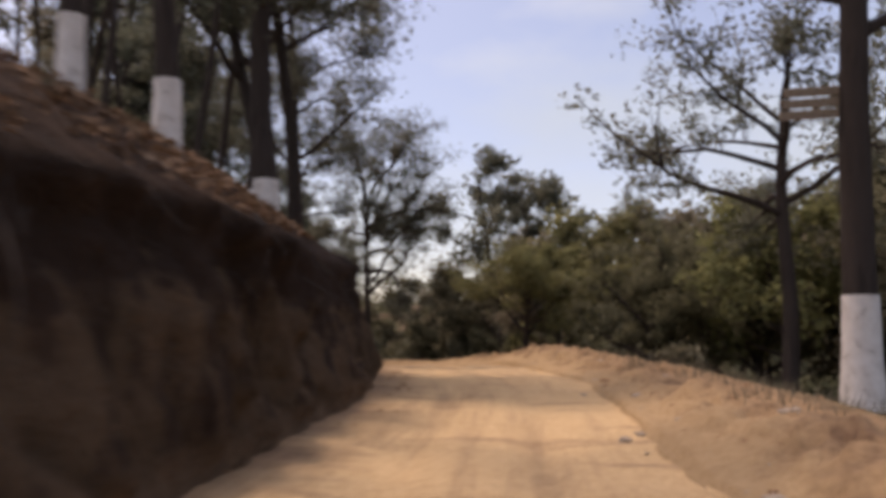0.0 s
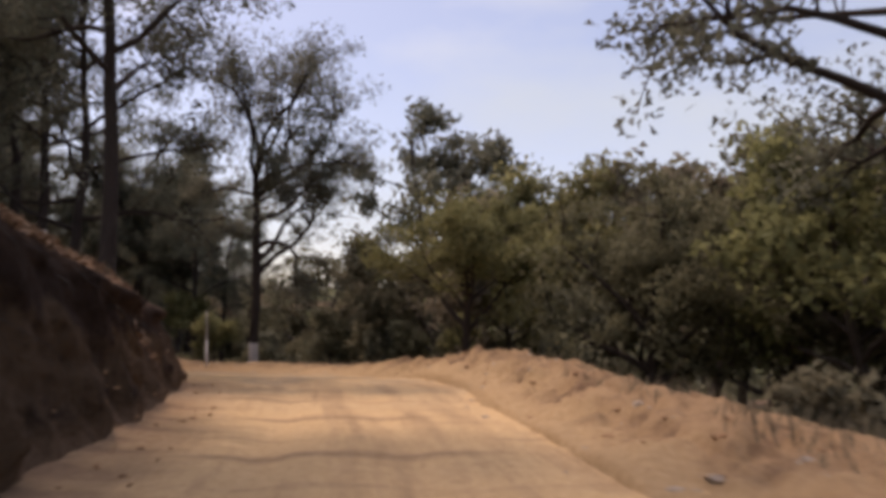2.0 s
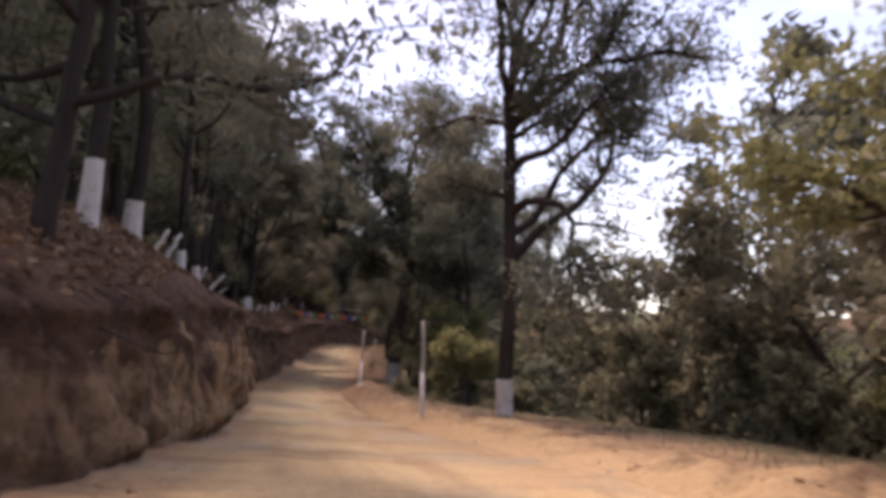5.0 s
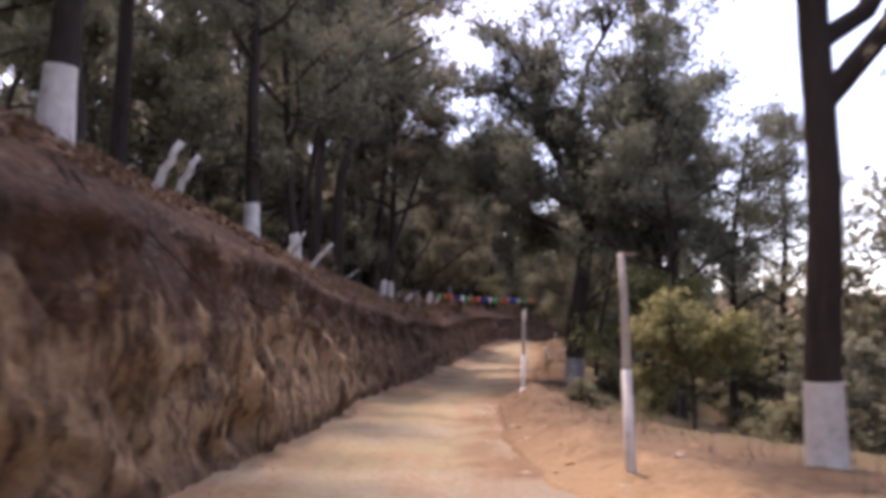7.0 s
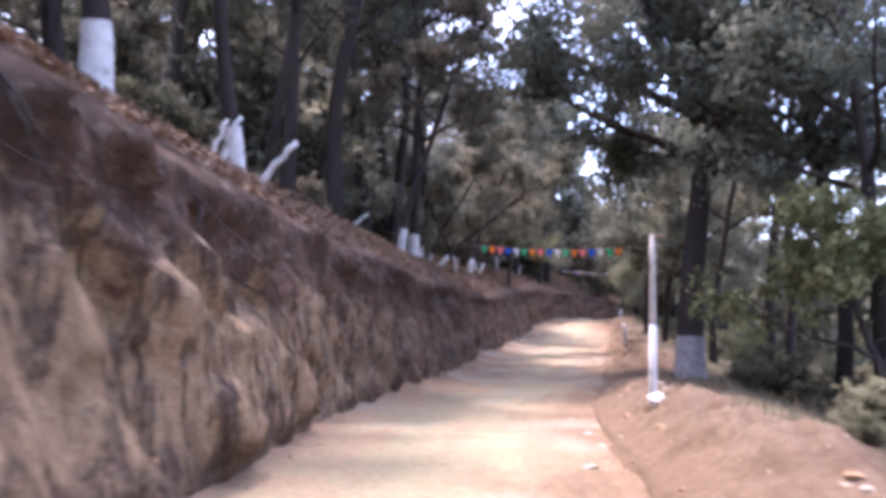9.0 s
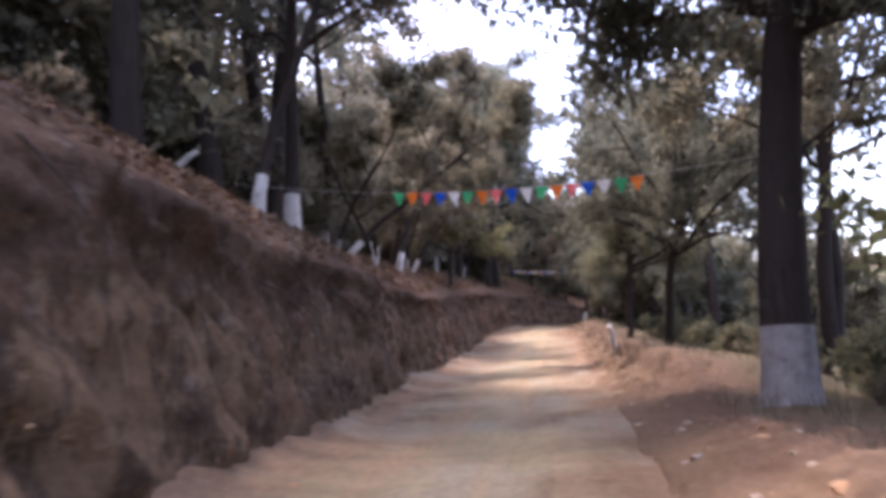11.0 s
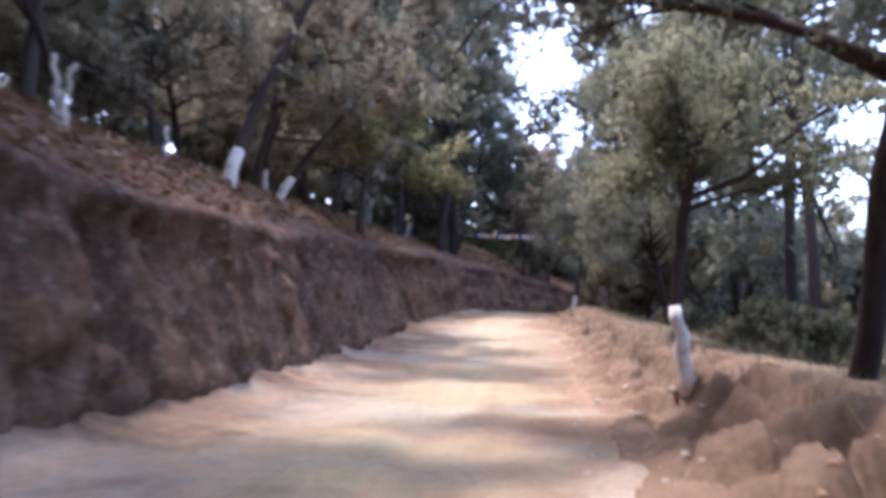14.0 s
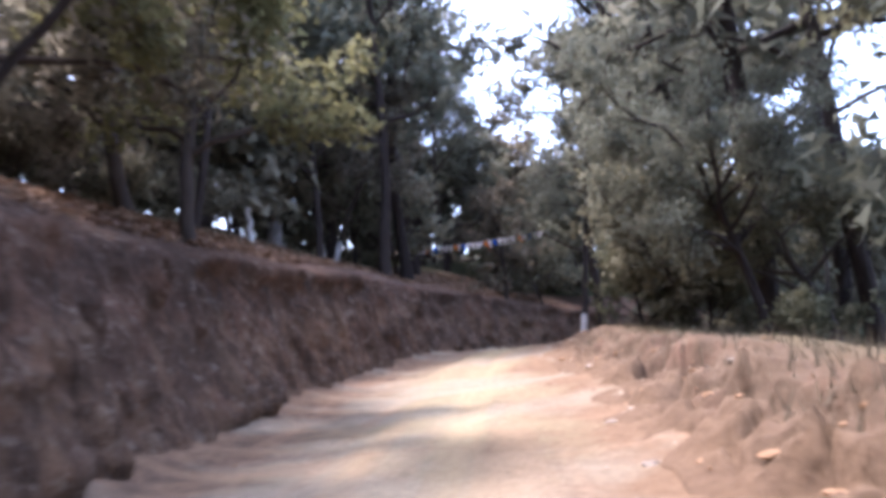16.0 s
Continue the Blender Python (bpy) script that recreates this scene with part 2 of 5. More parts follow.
def leaf_material(name, dark, light, dry, through_amount=0.42):
    m = Nodes(name, 0.85, 0.1)
    geo = m.n.new("ShaderNodeNewGeometry")
    info = m.n.new("ShaderNodeObjectInfo")
    c = m.ramp(geo.outputs["Random Per Island"], [(0.0, tuple(a * 0.6 + b * 0.4 for a, b in zip(dark, light))), (0.8, light), (1.0, tuple(a * 0.6 + b * 0.4 for a, b in zip(light, dry)))])
    hue = m.n.new("ShaderNodeHueSaturation")
    m.l.new(m.range(info.outputs["Random"], 0, 1, 0.485, 0.525), hue.inputs["Hue"])
    m.l.new(m.range(m.noise(0.45, 3), 0.3, 0.7, 0.75, 1.35), hue.inputs["Value"])
    m.l.new(c, hue.inputs["Color"])
    m.color(hue.outputs["Color"])
    tr = m.n.new("ShaderNodeBsdfTranslucent")
    m.l.new(hue.outputs["Color"], tr.inputs["Color"])
    mx = m.n.new("ShaderNodeMixShader")
    mx.inputs[0].default_value = through_amount
    m.l.new(m.b.outputs["BSDF"], mx.inputs[1])
    m.l.new(tr.outputs["BSDF"], mx.inputs[2])
    m.l.new(mx.outputs[0], m.out.inputs["Surface"])
    return m.mat


def plain_material(name, c, rough=0.8, vary=0.25):
    m = Nodes(name, rough, 0.2)
    f = m.noise(12, 5, 0.7)
    m.color(m.ramp(f, [(0.25, tuple(x * (1 - vary) for x in c)), (0.75, tuple(min(1, x * (1 + vary)) for x in c))]))
    m.bump(f, 0.3, 0.01)
    return m.mat


ROAD_MAT, BANK_MAT, VERGE_MAT, GROUND_MAT = road_material(), bank_material(), verge_material(), ground_material()
BARK_DARK = bark_material("dark_bark", (0.022, 0.018, 0.017), (0.072, 0.057, 0.050))
BARK_GREY = bark_material("grey_bark", (0.036, 0.030, 0.027), (0.11, 0.092, 0.080))
WHITE, FADED_DIM = whitewash_material(), faded_material()
LEAF_PINE = leaf_material("pine_needles", (0.092, 0.095, 0.070), (0.152, 0.156, 0.114), (0.20, 0.185, 0.14))
LEAF_OAK = leaf_material("oak_leaves", (0.090, 0.089, 0.057), (0.156, 0.150, 0.094), (0.21, 0.185, 0.125))
LEAF_GOLD = leaf_material("yellow_green_leaves", (0.10, 0.10, 0.046), (0.20, 0.192, 0.092), (0.30, 0.265, 0.13))
LEAF_DRY = leaf_material("dry_leaves", (0.105, 0.092, 0.066), (0.175, 0.155, 0.110), (0.25, 0.21, 0.145))
# leaves lightened in colour to stand in for haze over the hillside
LEAF_HAZY = leaf_material("haze_lightened_leaves", (0.135, 0.125, 0.088), (0.225, 0.210, 0.150), (0.29, 0.26, 0.19))
STONE = plain_material("pale_stone", (0.32, 0.265, 0.21), 0.9, 0.35)
CLOD = plain_material("earth_clod", (0.27, 0.165, 0.095), 0.95, 0.4)
LITTER = leaf_material("fallen_leaves", (0.10, 0.06, 0.038), (0.24, 0.15, 0.095), (0.46, 0.35, 0.26), 0.1)
WOOD = plain_material("weathered_wood", (0.20, 0.15, 0.11), 0.85, 0.35)
POLE = plain_material("grey_pole_wood", (0.36, 0.32, 0.28), 0.85, 0.3)
STRING = plain_material("string", (0.45, 0.42, 0.38), 0.8, 0.2)

# ---- the lie of the land: the road's line, and heights beside it ----
LINE = [(-0.2, -60), (-0.3, -30), (-0.3, -12), (0.0, 0.0), (0.57, 7.0), (0.4, 13.4), (-0.3, 19.5), (-1.2, 27.5), (-2.2, 35.0),
        (-5.2, 41.6), (-9.0, 47.7), (-12.8, 53.1), (-16.4, 58.5), (-19.6, 63.8), (-22.5, 68.6), (-24.6, 72.7), (-27.4, 78.9),
        (-30.7, 85.4), (-34.0, 91.8), (-37.2, 98.3), (-41.5, 108.0), (-46.0, 119.0), (-49.2, 127.0), (-50.4, 134.0),
        (-49.4, 142.0), (-45.5, 150.0), (-38.0, 160.0), (-24.0, 175.0)]


def smooth_line():
    a = np.array(LINE, float)
    t = np.concatenate([[0], np.cumsum(np.hypot(*np.diff(a, axis=0).T))])
    u = np.arange(0, t[-1], 0.5)
    p = np.stack([np.interp(u, t, a[:, i]) for i in (0, 1)], 1)
    k = np.hanning(13) / np.hanning(13).sum()
    q = np.stack([np.convolve(np.pad(p[:, i], 6, mode="edge"), k, mode="valid") for i in (0, 1)], 1)
    s = np.concatenate([[0], np.cumsum(np.hypot(*np.diff(q, axis=0).T))])
    return q, s - np.interp(0.0, q[:, 1], s)


AXIS, AXIS_S = smooth_line()
TANGENT = np.gradient(AXIS, axis=0)
TANGENT /= np.linalg.norm(TANGENT, axis=1)[:, None]
NORMAL = np.stack([TANGENT[:, 1], -TANGENT[:, 0]], 1)  # to the right


def by(s, table):
    return np.interp(s, [r[0] for r in table], [r[1] for r in table])


ROAD_Z = [(-60, -0.6), (-12, -0.1), (0, 0), (7, 0.14), (13, 0.35), (20, 0.47), (30, 0.38), (36, 0.29), (43, 0.05), (50, -0.26), (57, -0.55), (63, -0.68),
          (75, -0.98), (85, -1.11), (93, -1.0), (104, -0.85), (112, -0.70), (120, -0.25), (128, 0.35), (136, 0.95), (141, 0.95), (150, 0.3), (165, -0.8), (200, -3)]
LEFT = [(-12, -3.1), (8, -3.0), (17, -2.5), (25, -2.7), (33, -3.5), (40, -4.1), (46, -3.7), (52, -3.0), (63, -2.7), (70, -3.3), (80, -3.8), (90, -4.2), (98, -4.5), (106, -4.7),
        (114, -5.0), (122, -5.4), (128, -5.7), (138, -4.8), (148, -3.5), (170, -3.0)]
RIGHT = [(-12, 1.6), (8, 1.4), (13, 1.6), (20, 2.5), (28, 2.7), (38, 3.4), (45, 3.0), (52, 1.8), (60, 1.3), (76, 1.1), (91, 0.9), (104, 1.0), (115, 0.8), (123, 0.1), (132, -1.1), (140, -0.6), (150, 1.2), (170, 1.5)]
CREST_D = [(-12, -5.6), (20, -5.5), (30, -5.2), (40, -6.0), (50, -6.1), (60, -6.4), (90, -6.5), (103, -7.0), (115, -8.2), (130, -9.0), (140, -8.4), (150, -7.0), (170, -6.5)]
CREST_H = [(-12, 4.2), (19, 4.0), (25, 3.2), (30, 2.7), (40, 2.8), (47, 3.5), (55, 4.85), (62, 5.1), (72, 5.1), (80, 4.9), (90, 4.4), (103, 4.2), (115, 4.6), (130, 4.1), (140, 3.6), (150, 3.4), (170, 3)]
LIP = [(-12, 0.62), (60, 0.64), (84, 0.66), (95, 0.72), (104, 0.68), (140, 0.70)]
UPHILL = [(-12, 0.0), (30, 0.02), (42, 0.16), (55, 0.34), (90, 0.36), (110, 0.40), (150, 0.45)]
BERM = [(-12, 0.25), (0, 0.3), (8, 0.35), (15, 0.30), (22, 0.38), (27, 0.5), (33, 0.72), (38, 0.7), (43, 0.2), (46, 0.0), (58, 0.0), (62, 0.22), (70, 0.4), (77, 0.25), (84, 0.12), (88, 0.2), (92, 0.5), (97, 0.6), (102, 0.5),
        (108, 0.5), (115, 0.45), (122, 0.45), (130, 0.25), (150, 0.15)]
SHELF = [(-12, 3.2), (38, 3.6), (46, 6.5), (56, 6.5), (63, 3.0), (80, 3.2), (92, 4.0), (120, 3.5), (160, 3.5)]


RISE = [(-12, 0.1), (40, 0.15), (50, 0.42), (76, 0.36), (88, 0.2), (105, 0.25), (160, 0.1)]


def road_coords(x, y):
    """Metres along the road's line and to its right, for arrays of places."""
    x, y = np.atleast_1d(np.asarray(x, float)), np.atleast_1d(np.asarray(y, float))
    best = np.full(x.shape, 1e18)
    idx = np.zeros(x.shape, int)
    for i in range(0, len(AXIS), 2):
        q = (x - AXIS[i, 0]) ** 2 + (y - AXIS[i, 1]) ** 2
        m = q < best
        best[m], idx[m] = q[m], i
    dx, dy = x - AXIS[idx, 0], y - AXIS[idx, 1]
    s = AXIS_S[idx] + dx * TANGENT[idx, 0] + dy * TANGENT[idx, 1]
    d = np.sign(dx * NORMAL[idx, 0] + dy * NORMAL[idx, 1]) * np.maximum(np.abs(dx * NORMAL[idx, 0] + dy * NORMAL[idx, 1]), np.sqrt(best) * 0.98)
    return s, d


def place(s, d):
    """x and y at s metres along the road and d to its right."""
    x = np.interp(s, AXIS_S, AXIS[:, 0]) + d * np.interp(s, AXIS_S, NORMAL[:, 0])
    y = np.interp(s, AXIS_S, AXIS[:, 1]) + d * np.interp(s, AXIS_S, NORMAL[:, 1])
    return x, y


def land(s, d):
    """The height of the land at s, d."""
    s, d = np.broadcast_arrays(np.asarray(s, float), np.asarray(d, float))
    zr, dl, dr, dc, hc = by(s, ROAD_Z), by(s, LEFT), by(s, RIGHT), by(s, CREST_D), by(s, CREST_H)
    a = dl - d
    w = np.maximum(dl - dc, 1.2)
    foot, lip = 0.85, by(s, LIP)
    face = np.where(a < foot, a / foot * lip * hc, lip * hc + (1 - lip) * hc * np.clip((a - foot) / (w - foot), 0, 1) ** 0.85)
    up = by(s, UPHILL)
    back = np.maximum(a - w, 0)
    left = np.where(a > w, hc + up * 32 * (1 - np.exp(-back / 32)), face)
    b = d - dr
    shelf = by(s, SHELF)
    fall = np.maximum(b - shelf, 0)
    right = by(s, RISE) * np.clip(b / 1.2, 0, 1) - 0.02 * np.clip(b, 0, shelf) - 7.5 * (1 - np.exp(-fall / 26)) + 30 * np.clip((b - 65) / 180, 0, 1) ** 1.4
    first = np.clip((44 - s) / 8, 0, 1)
    bump = by(s, BERM) * np.exp(-((b - 0.95 - 0.9 * first) / (0.75 + 0.75 * first)) ** 2)
    edge = (b - 1.4 - 0.55 * fbm(s / 1.6, 0 * s, seed=22, octaves=3)) / 0.055
    step = by(s, BERM) * (0.12 * np.clip(b / 0.8, 0, 1) + 0.88 / (1 + np.exp(-np.clip(edge, -30, 30)))) * np.clip(1.25 - b / 9, 0.3, 1)
    late = np.clip((s - 86) / 6, 0, 1)
    bump = bump * (1 - late) + step * late
    right = right + bump * (b > 0)
    return zr + np.where(a > 0, np.maximum(left, 0), np.where(b > 0, right, 0))


def mesh_object(name, verts, faces, material, parent=None, label="", uv=None, smooth=False):
    me = bpy.data.meshes.new(name)
    me.from_pydata(verts.tolist() if hasattr(verts, "tolist") else verts, [], faces.tolist() if hasattr(faces, "tolist") else faces)
    if uv is not None:
        layer = me.uv_layers.new(name="UVMap")
        loops = np.empty(len(me.loops), np.int32)
        me.loops.foreach_get("vertex_index", loops)
        layer.data.foreach_set("uv", np.asarray(uv, np.float32)[loops].ravel())
    if smooth:
        me.polygons.foreach_set("use_smooth", np.ones(len(me.polygons), bool))
    me.materials.append(material)
    ob = new(name, me)
    if parent is not None:
        ob.parent = parent
    if label:
        ob["label"] = label
    return ob


def grid_faces(n, m):
    i = np.arange(n - 1)[:, None] * m + np.arange(m - 1)[None, :]
    return np.stack([i, i + 1, i + m + 1, i + m], -1).reshape(-1, 4)


_rng = np.random.default_rng(5)
_tab = _rng.random((64, 64, 16))


def fbm(x, y, z=0.0, octaves=4, seed=0):
    """Smooth value noise in -1..1, for arrays."""
    x, y, z = np.broadcast_arrays(np.asarray(x, float) + seed * 7.3, np.asarray(y, float) + seed * 3.1, np.asarray(z, float))
    total, amp, norm = 0, 1.0, 0.0
    for _ in range(octaves):
        i, j, k = np.floor(x).astype(int), np.floor(y).astype(int), np.floor(z).astype(int)
        u, v, w = x - i, y - j, z - k
        u, v, w = u * u * (3 - 2 * u), v * v * (3 - 2 * v), w * w * (3 - 2 * w)
        g = lambda a, b, c: _tab[(i + a) % 64, (j + b) % 64, (k + c) % 16]
        lerp = lambda p, q, t: p + (q - p) * t
        val = lerp(lerp(lerp(g(0, 0, 0), g(1, 0, 0), u), lerp(g(0, 1, 0), g(1, 1, 0), u), v),
                   lerp(lerp(g(0, 0, 1), g(1, 0, 1), u), lerp(g(0, 1, 1), g(1, 1, 1), u), v), w)
        total, norm = total + amp * (val * 2 - 1), norm + amp
        x, y, z, amp = x * 2.03, y * 2.03, z * 2.03, amp * 0.5
    return total / norm


def plates(x, y, seed):
    """A random height for each cell of an uneven tiling, and how near its border a place lies."""
    i, j = np.floor(x).astype(int), np.floor(y).astype(int)
    d1, d2, val = np.full(x.shape, 9.0), np.full(x.shape, 9.0), np.zeros(x.shape)
    for a in (-1, 0, 1):
        for b in (-1, 0, 1):
            p, q = (i + a) % 64, (j + b) % 64
            cx, cy = i + a + _tab[p, q, seed % 16], j + b + _tab[p, q, (seed + 1) % 16]
            r = np.hypot(x - cx, y - cy)
            near = r < d1
            d2 = np.where(near, d1, np.minimum(d2, r))
            val = np.where(near, _tab[p, q, (seed + 2) % 16], val)
            d1 = np.where(near, r, d1)
    return val * 2 - 1, np.clip((d2 - d1) / 0.18, 0, 1)


# ---- ground, road, cut bank, verge ----
def graded(lo, hi, fine, far):
    mid = np.arange(lo, hi + fine, fine)
    step = fine * 1.35 ** np.arange(1, 40)
    out = np.cumsum(step)
    out = out[out < far]
    return np.concatenate([lo - out[::-1], mid, mid[-1] + out])


def build_ground():
    xs, ys = graded(-80, 40, 1.5, 900), graded(-25, 175, 1.5, 900)
    gx, gy = np.meshgrid(xs, ys, indexing="ij")
    s, d = road_coords(gx.ravel(), gy.ravel())
    z = land(s, d)
    inside = (d > by(s, CREST_D) - 1.4) & (d < by(s, RIGHT) + by(s, SHELF) + 0.8) & (s < 163) & (s > -26)
    cut = inside & (d > by(s, CREST_D) + 0.2) & (d < by(s, RIGHT))
    z = z + 0.25 * fbm(gx.ravel() / 5, gy.ravel() / 5) * (np.abs(d) > 9) - 0.6 * inside
    z = np.where(cut, by(s, ROAD_Z) - 1.2, z)
    v = np.stack([gx.ravel(), gy.ravel(), z], 1)
    ob = mesh_object("ground", v, grid_faces(len(xs), len(ys)), GROUND_MAT, smooth=True)
    tagged(ob, "forest floor of brown leaf litter and dry grass", "ground", kind="structure")


def build_road():
    s = np.arange(-26, 166, 0.2)
    f = np.linspace(0, 1, 29)
    S, Fv = np.meshgrid(s, f, indexing="ij")
    dl, dr = by(S, LEFT) - 0.45, by(S, RIGHT) + 0.5
    D = dl + (dr - dl) * Fv
    mid = (by(S, LEFT) + by(S, RIGHT)) / 2 + 0.15 * fbm(S / 9, 0 * S, seed=3)
    rut = -0.05 * (np.exp(-((D - mid - 0.75) / 0.28) ** 2) + np.exp(-((D - mid + 0.75) / 0.28) ** 2))
    X, Y = place(S, D)
    Z = by(S, ROAD_Z) + rut + 0.05 * fbm(X / 1.6, Y / 1.6, seed=1) + 0.025 * fbm(X * 2.2, Y * 2.2, seed=2, octaves=3)
    late = np.clip((S - 70) / 14, 0, 1)
    apron = np.clip((0.26 - Fv) / 0.26, 0, 1) ** 1.6
    Z += 0.10 * np.clip((0.12 - Fv) / 0.12, 0, 1) + 0.06 * np.clip((Fv - 0.88) / 0.12, 0, 1)
    Z += late * apron * (0.30 + 0.16 * fbm(X / 0.9, Y / 0.9, seed=23) + 0.07 * fbm(X * 2.4, Y * 2.4, seed=24, octaves=2))
    v = np.stack([X, Y, Z], -1).reshape(-1, 3)
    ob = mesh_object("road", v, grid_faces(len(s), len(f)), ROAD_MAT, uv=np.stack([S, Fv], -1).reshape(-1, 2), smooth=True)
    tagged(ob, "rutted dirt road of pale packed earth", "road", kind="structure")


def build_bank():
    s = np.arange(-24, 162, 0.16)
    f = np.concatenate([np.linspace(0, 0.5, 30), np.linspace(0.525, 1.0, 17)])
    S, Fv = np.meshgrid(s, f, indexing="ij")
    dl, dc, hc = by(S, LEFT), by(S, CREST_D), by(S, CREST_H)
    w = np.maximum(dl - dc, 1.2)
    # face up to the lip over the first half, litter slope to the crest, then a strip behind it
    lip = by(S, LIP) + 0.05 * fbm(S / 4, 0 * S, seed=8)
    a = np.where(Fv < 0.5, Fv / 0.5 * 0.85, np.where(Fv < 0.86, 0.85 + (Fv - 0.5) / 0.36 * (w - 0.85), w + (Fv - 0.86) / 0.14 * 1.9))
    h = np.where(Fv < 0.5, Fv / 0.5 * lip * hc, lip * hc + (1 - lip) * hc * np.clip((a - 0.85) / (w - 0.85), 0, 1) ** 0.85)
    h = np.where(a > w, hc + by(S, UPHILL) * (a - w) + 0.02, h)
    on_face = np.clip(np.minimum(Fv / 0.06, (0.62 - Fv) / 0.12), 0, 1)
    buttress = fbm(S / 2.6, h / 9.0, seed=4, octaves=3)
    rough = fbm(S / 0.8, h / 1.1, seed=5, octaves=4)
    fine = fbm(S * 3.2, h * 3.0, seed=6, octaves=3)
    ledge = fbm(S / 3.0 + h * 0.5, h / 0.7, seed=14, octaves=3)
    wx, wy = S / 0.7 + 0.22 * h + 0.35 * rough, h / 2.3 + 0.35 * buttress
    val, border = plates(wx, wy, 3)
    val2, border2 = plates(wx * 2.3 + 5, wy * 1.8, 7)
    flute = 1 - 2.4 * np.abs(fbm(S / 0.75 + 0.15 * h + 0.25 * rough, h / 4.0, seed=21, octaves=3))
    chunk = 0.20 * val * border + 0.08 * val2 * border2 - 0.10 * (1 - border) + 0.13 * np.clip(flute, -1, 1)
    fold = 1 - 2 * np.abs(fbm((S + 0.75 * h) / 2.0, (h - 0.3 * S) / 5.0, seed=16, octaves=3)) * 2.2
    chunk = chunk + 0.20 * np.clip(fold, -1, 1) * np.clip((S - 36) / 10, 0, 1) * np.clip((86 - S) / 8, 0, 1)
    a = a - on_face * (0.34 * buttress + 0.13 * rough + 0.06 * ledge + (0.08 + 0.05 * np.clip((S - 78) / 8, 0, 1)) * fine + chunk)
    # the root mat hangs over the face a little
    a = a - 0.35 * np.exp(-((Fv - 0.50) / 0.05) ** 2) * (0.5 + fbm(S / 1.5, 0 * S, seed=9))
    slope = np.clip((Fv - 0.5) / 0.1, 0, 1) * np.clip((1 - Fv) / 0.1, 0, 1)
    h = h + slope * (0.16 * fbm(S / 1.3, a / 1.3, seed=7) + 0.06 * fbm(S * 2.5, a * 2.5, seed=10, octaves=2))
    h = np.where(Fv >= 0.999, h - 0.75, h) - 0.12 * (Fv == 0)
    X, Y = place(S, dl - a)
    Z = by(S, ROAD_Z) + h
    v = np.stack([X, Y, Z], -1).reshape(-1, 3)
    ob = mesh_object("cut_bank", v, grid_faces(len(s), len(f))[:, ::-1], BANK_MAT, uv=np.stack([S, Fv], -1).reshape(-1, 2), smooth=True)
    tagged(ob, "steep cut bank of brown earth with hanging root mat", "bank", kind="structure")


def verge_height(S, D):
    """The broken surface of the verge."""
    X, Y = place(S, D)
    B = D - by(S, RIGHT)
    Z = land(S, D)
    late = np.clip((S - 86) / 8, 0, 1)
    lump = by(S, BERM) * np.exp(-((B - 1.0) / 0.9) ** 2) * (1 - 0.65 * late)
    val, border = plates(X / 0.75 + 0.4 * fbm(X, Y, seed=15), Y / 0.75, 5)
    val2, border2 = plates(X / 0.33 + 3, Y / 0.33, 9)
    broken = np.clip(1.2 - np.abs(B - 1.1) / 1.3, 0, 1) * ((0.16 + 0.1 * late) * val * border + 0.08 * val2 * border2 - (0.09 + 0.12 * late) * (1 - border)) * np.clip(by(S, BERM) * 2.2, 0.15, 1) * np.clip((B - 0.1) / 0.6, 0, 1)
    Z = Z + lump * (0.55 * fbm(X / 1.5, Y / 1.5, seed=11) + 0.4 * fbm(X * 1.6, Y * 1.6, seed=12, octaves=3))
    return Z + broken + (0.05 + 0.10 * np.exp(-((B - 1.3) / 1.2) ** 2)) * fbm(X / 0.45, Y / 0.45, seed=13) * np.clip(B / 0.7, 0.15, 1) + 0.015


def build_verge():
    s = np.arange(-24, 162, 0.13)
    f = np.concatenate([np.linspace(0, 0.45, 44), np.linspace(0.475, 1.0, 16)])
    S, Fv = np.meshgrid(s, f, indexing="ij")
    width = np.maximum(by(S, SHELF), 3.0) + 1.6
    D = by(S, RIGHT) + Fv * width - 0.1 + 0.14 * fbm(S / 1.4, 0 * S, seed=18) * np.clip(1 - Fv / 0.2, 0, 1)
    X, Y = place(S, D)
    Z = verge_height(S, D) - 0.10 * (Fv == 0) - 0.9 * (Fv >= 0.999)
    v = np.stack([X, Y, Z], -1).reshape(-1, 3)
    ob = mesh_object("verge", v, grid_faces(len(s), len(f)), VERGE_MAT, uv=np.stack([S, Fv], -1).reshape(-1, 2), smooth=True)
    tagged(ob, "roadside verge of heaped orange spoil and clods", "verge", kind="structure")


build_ground()
build_road()
build_bank()
build_verge()


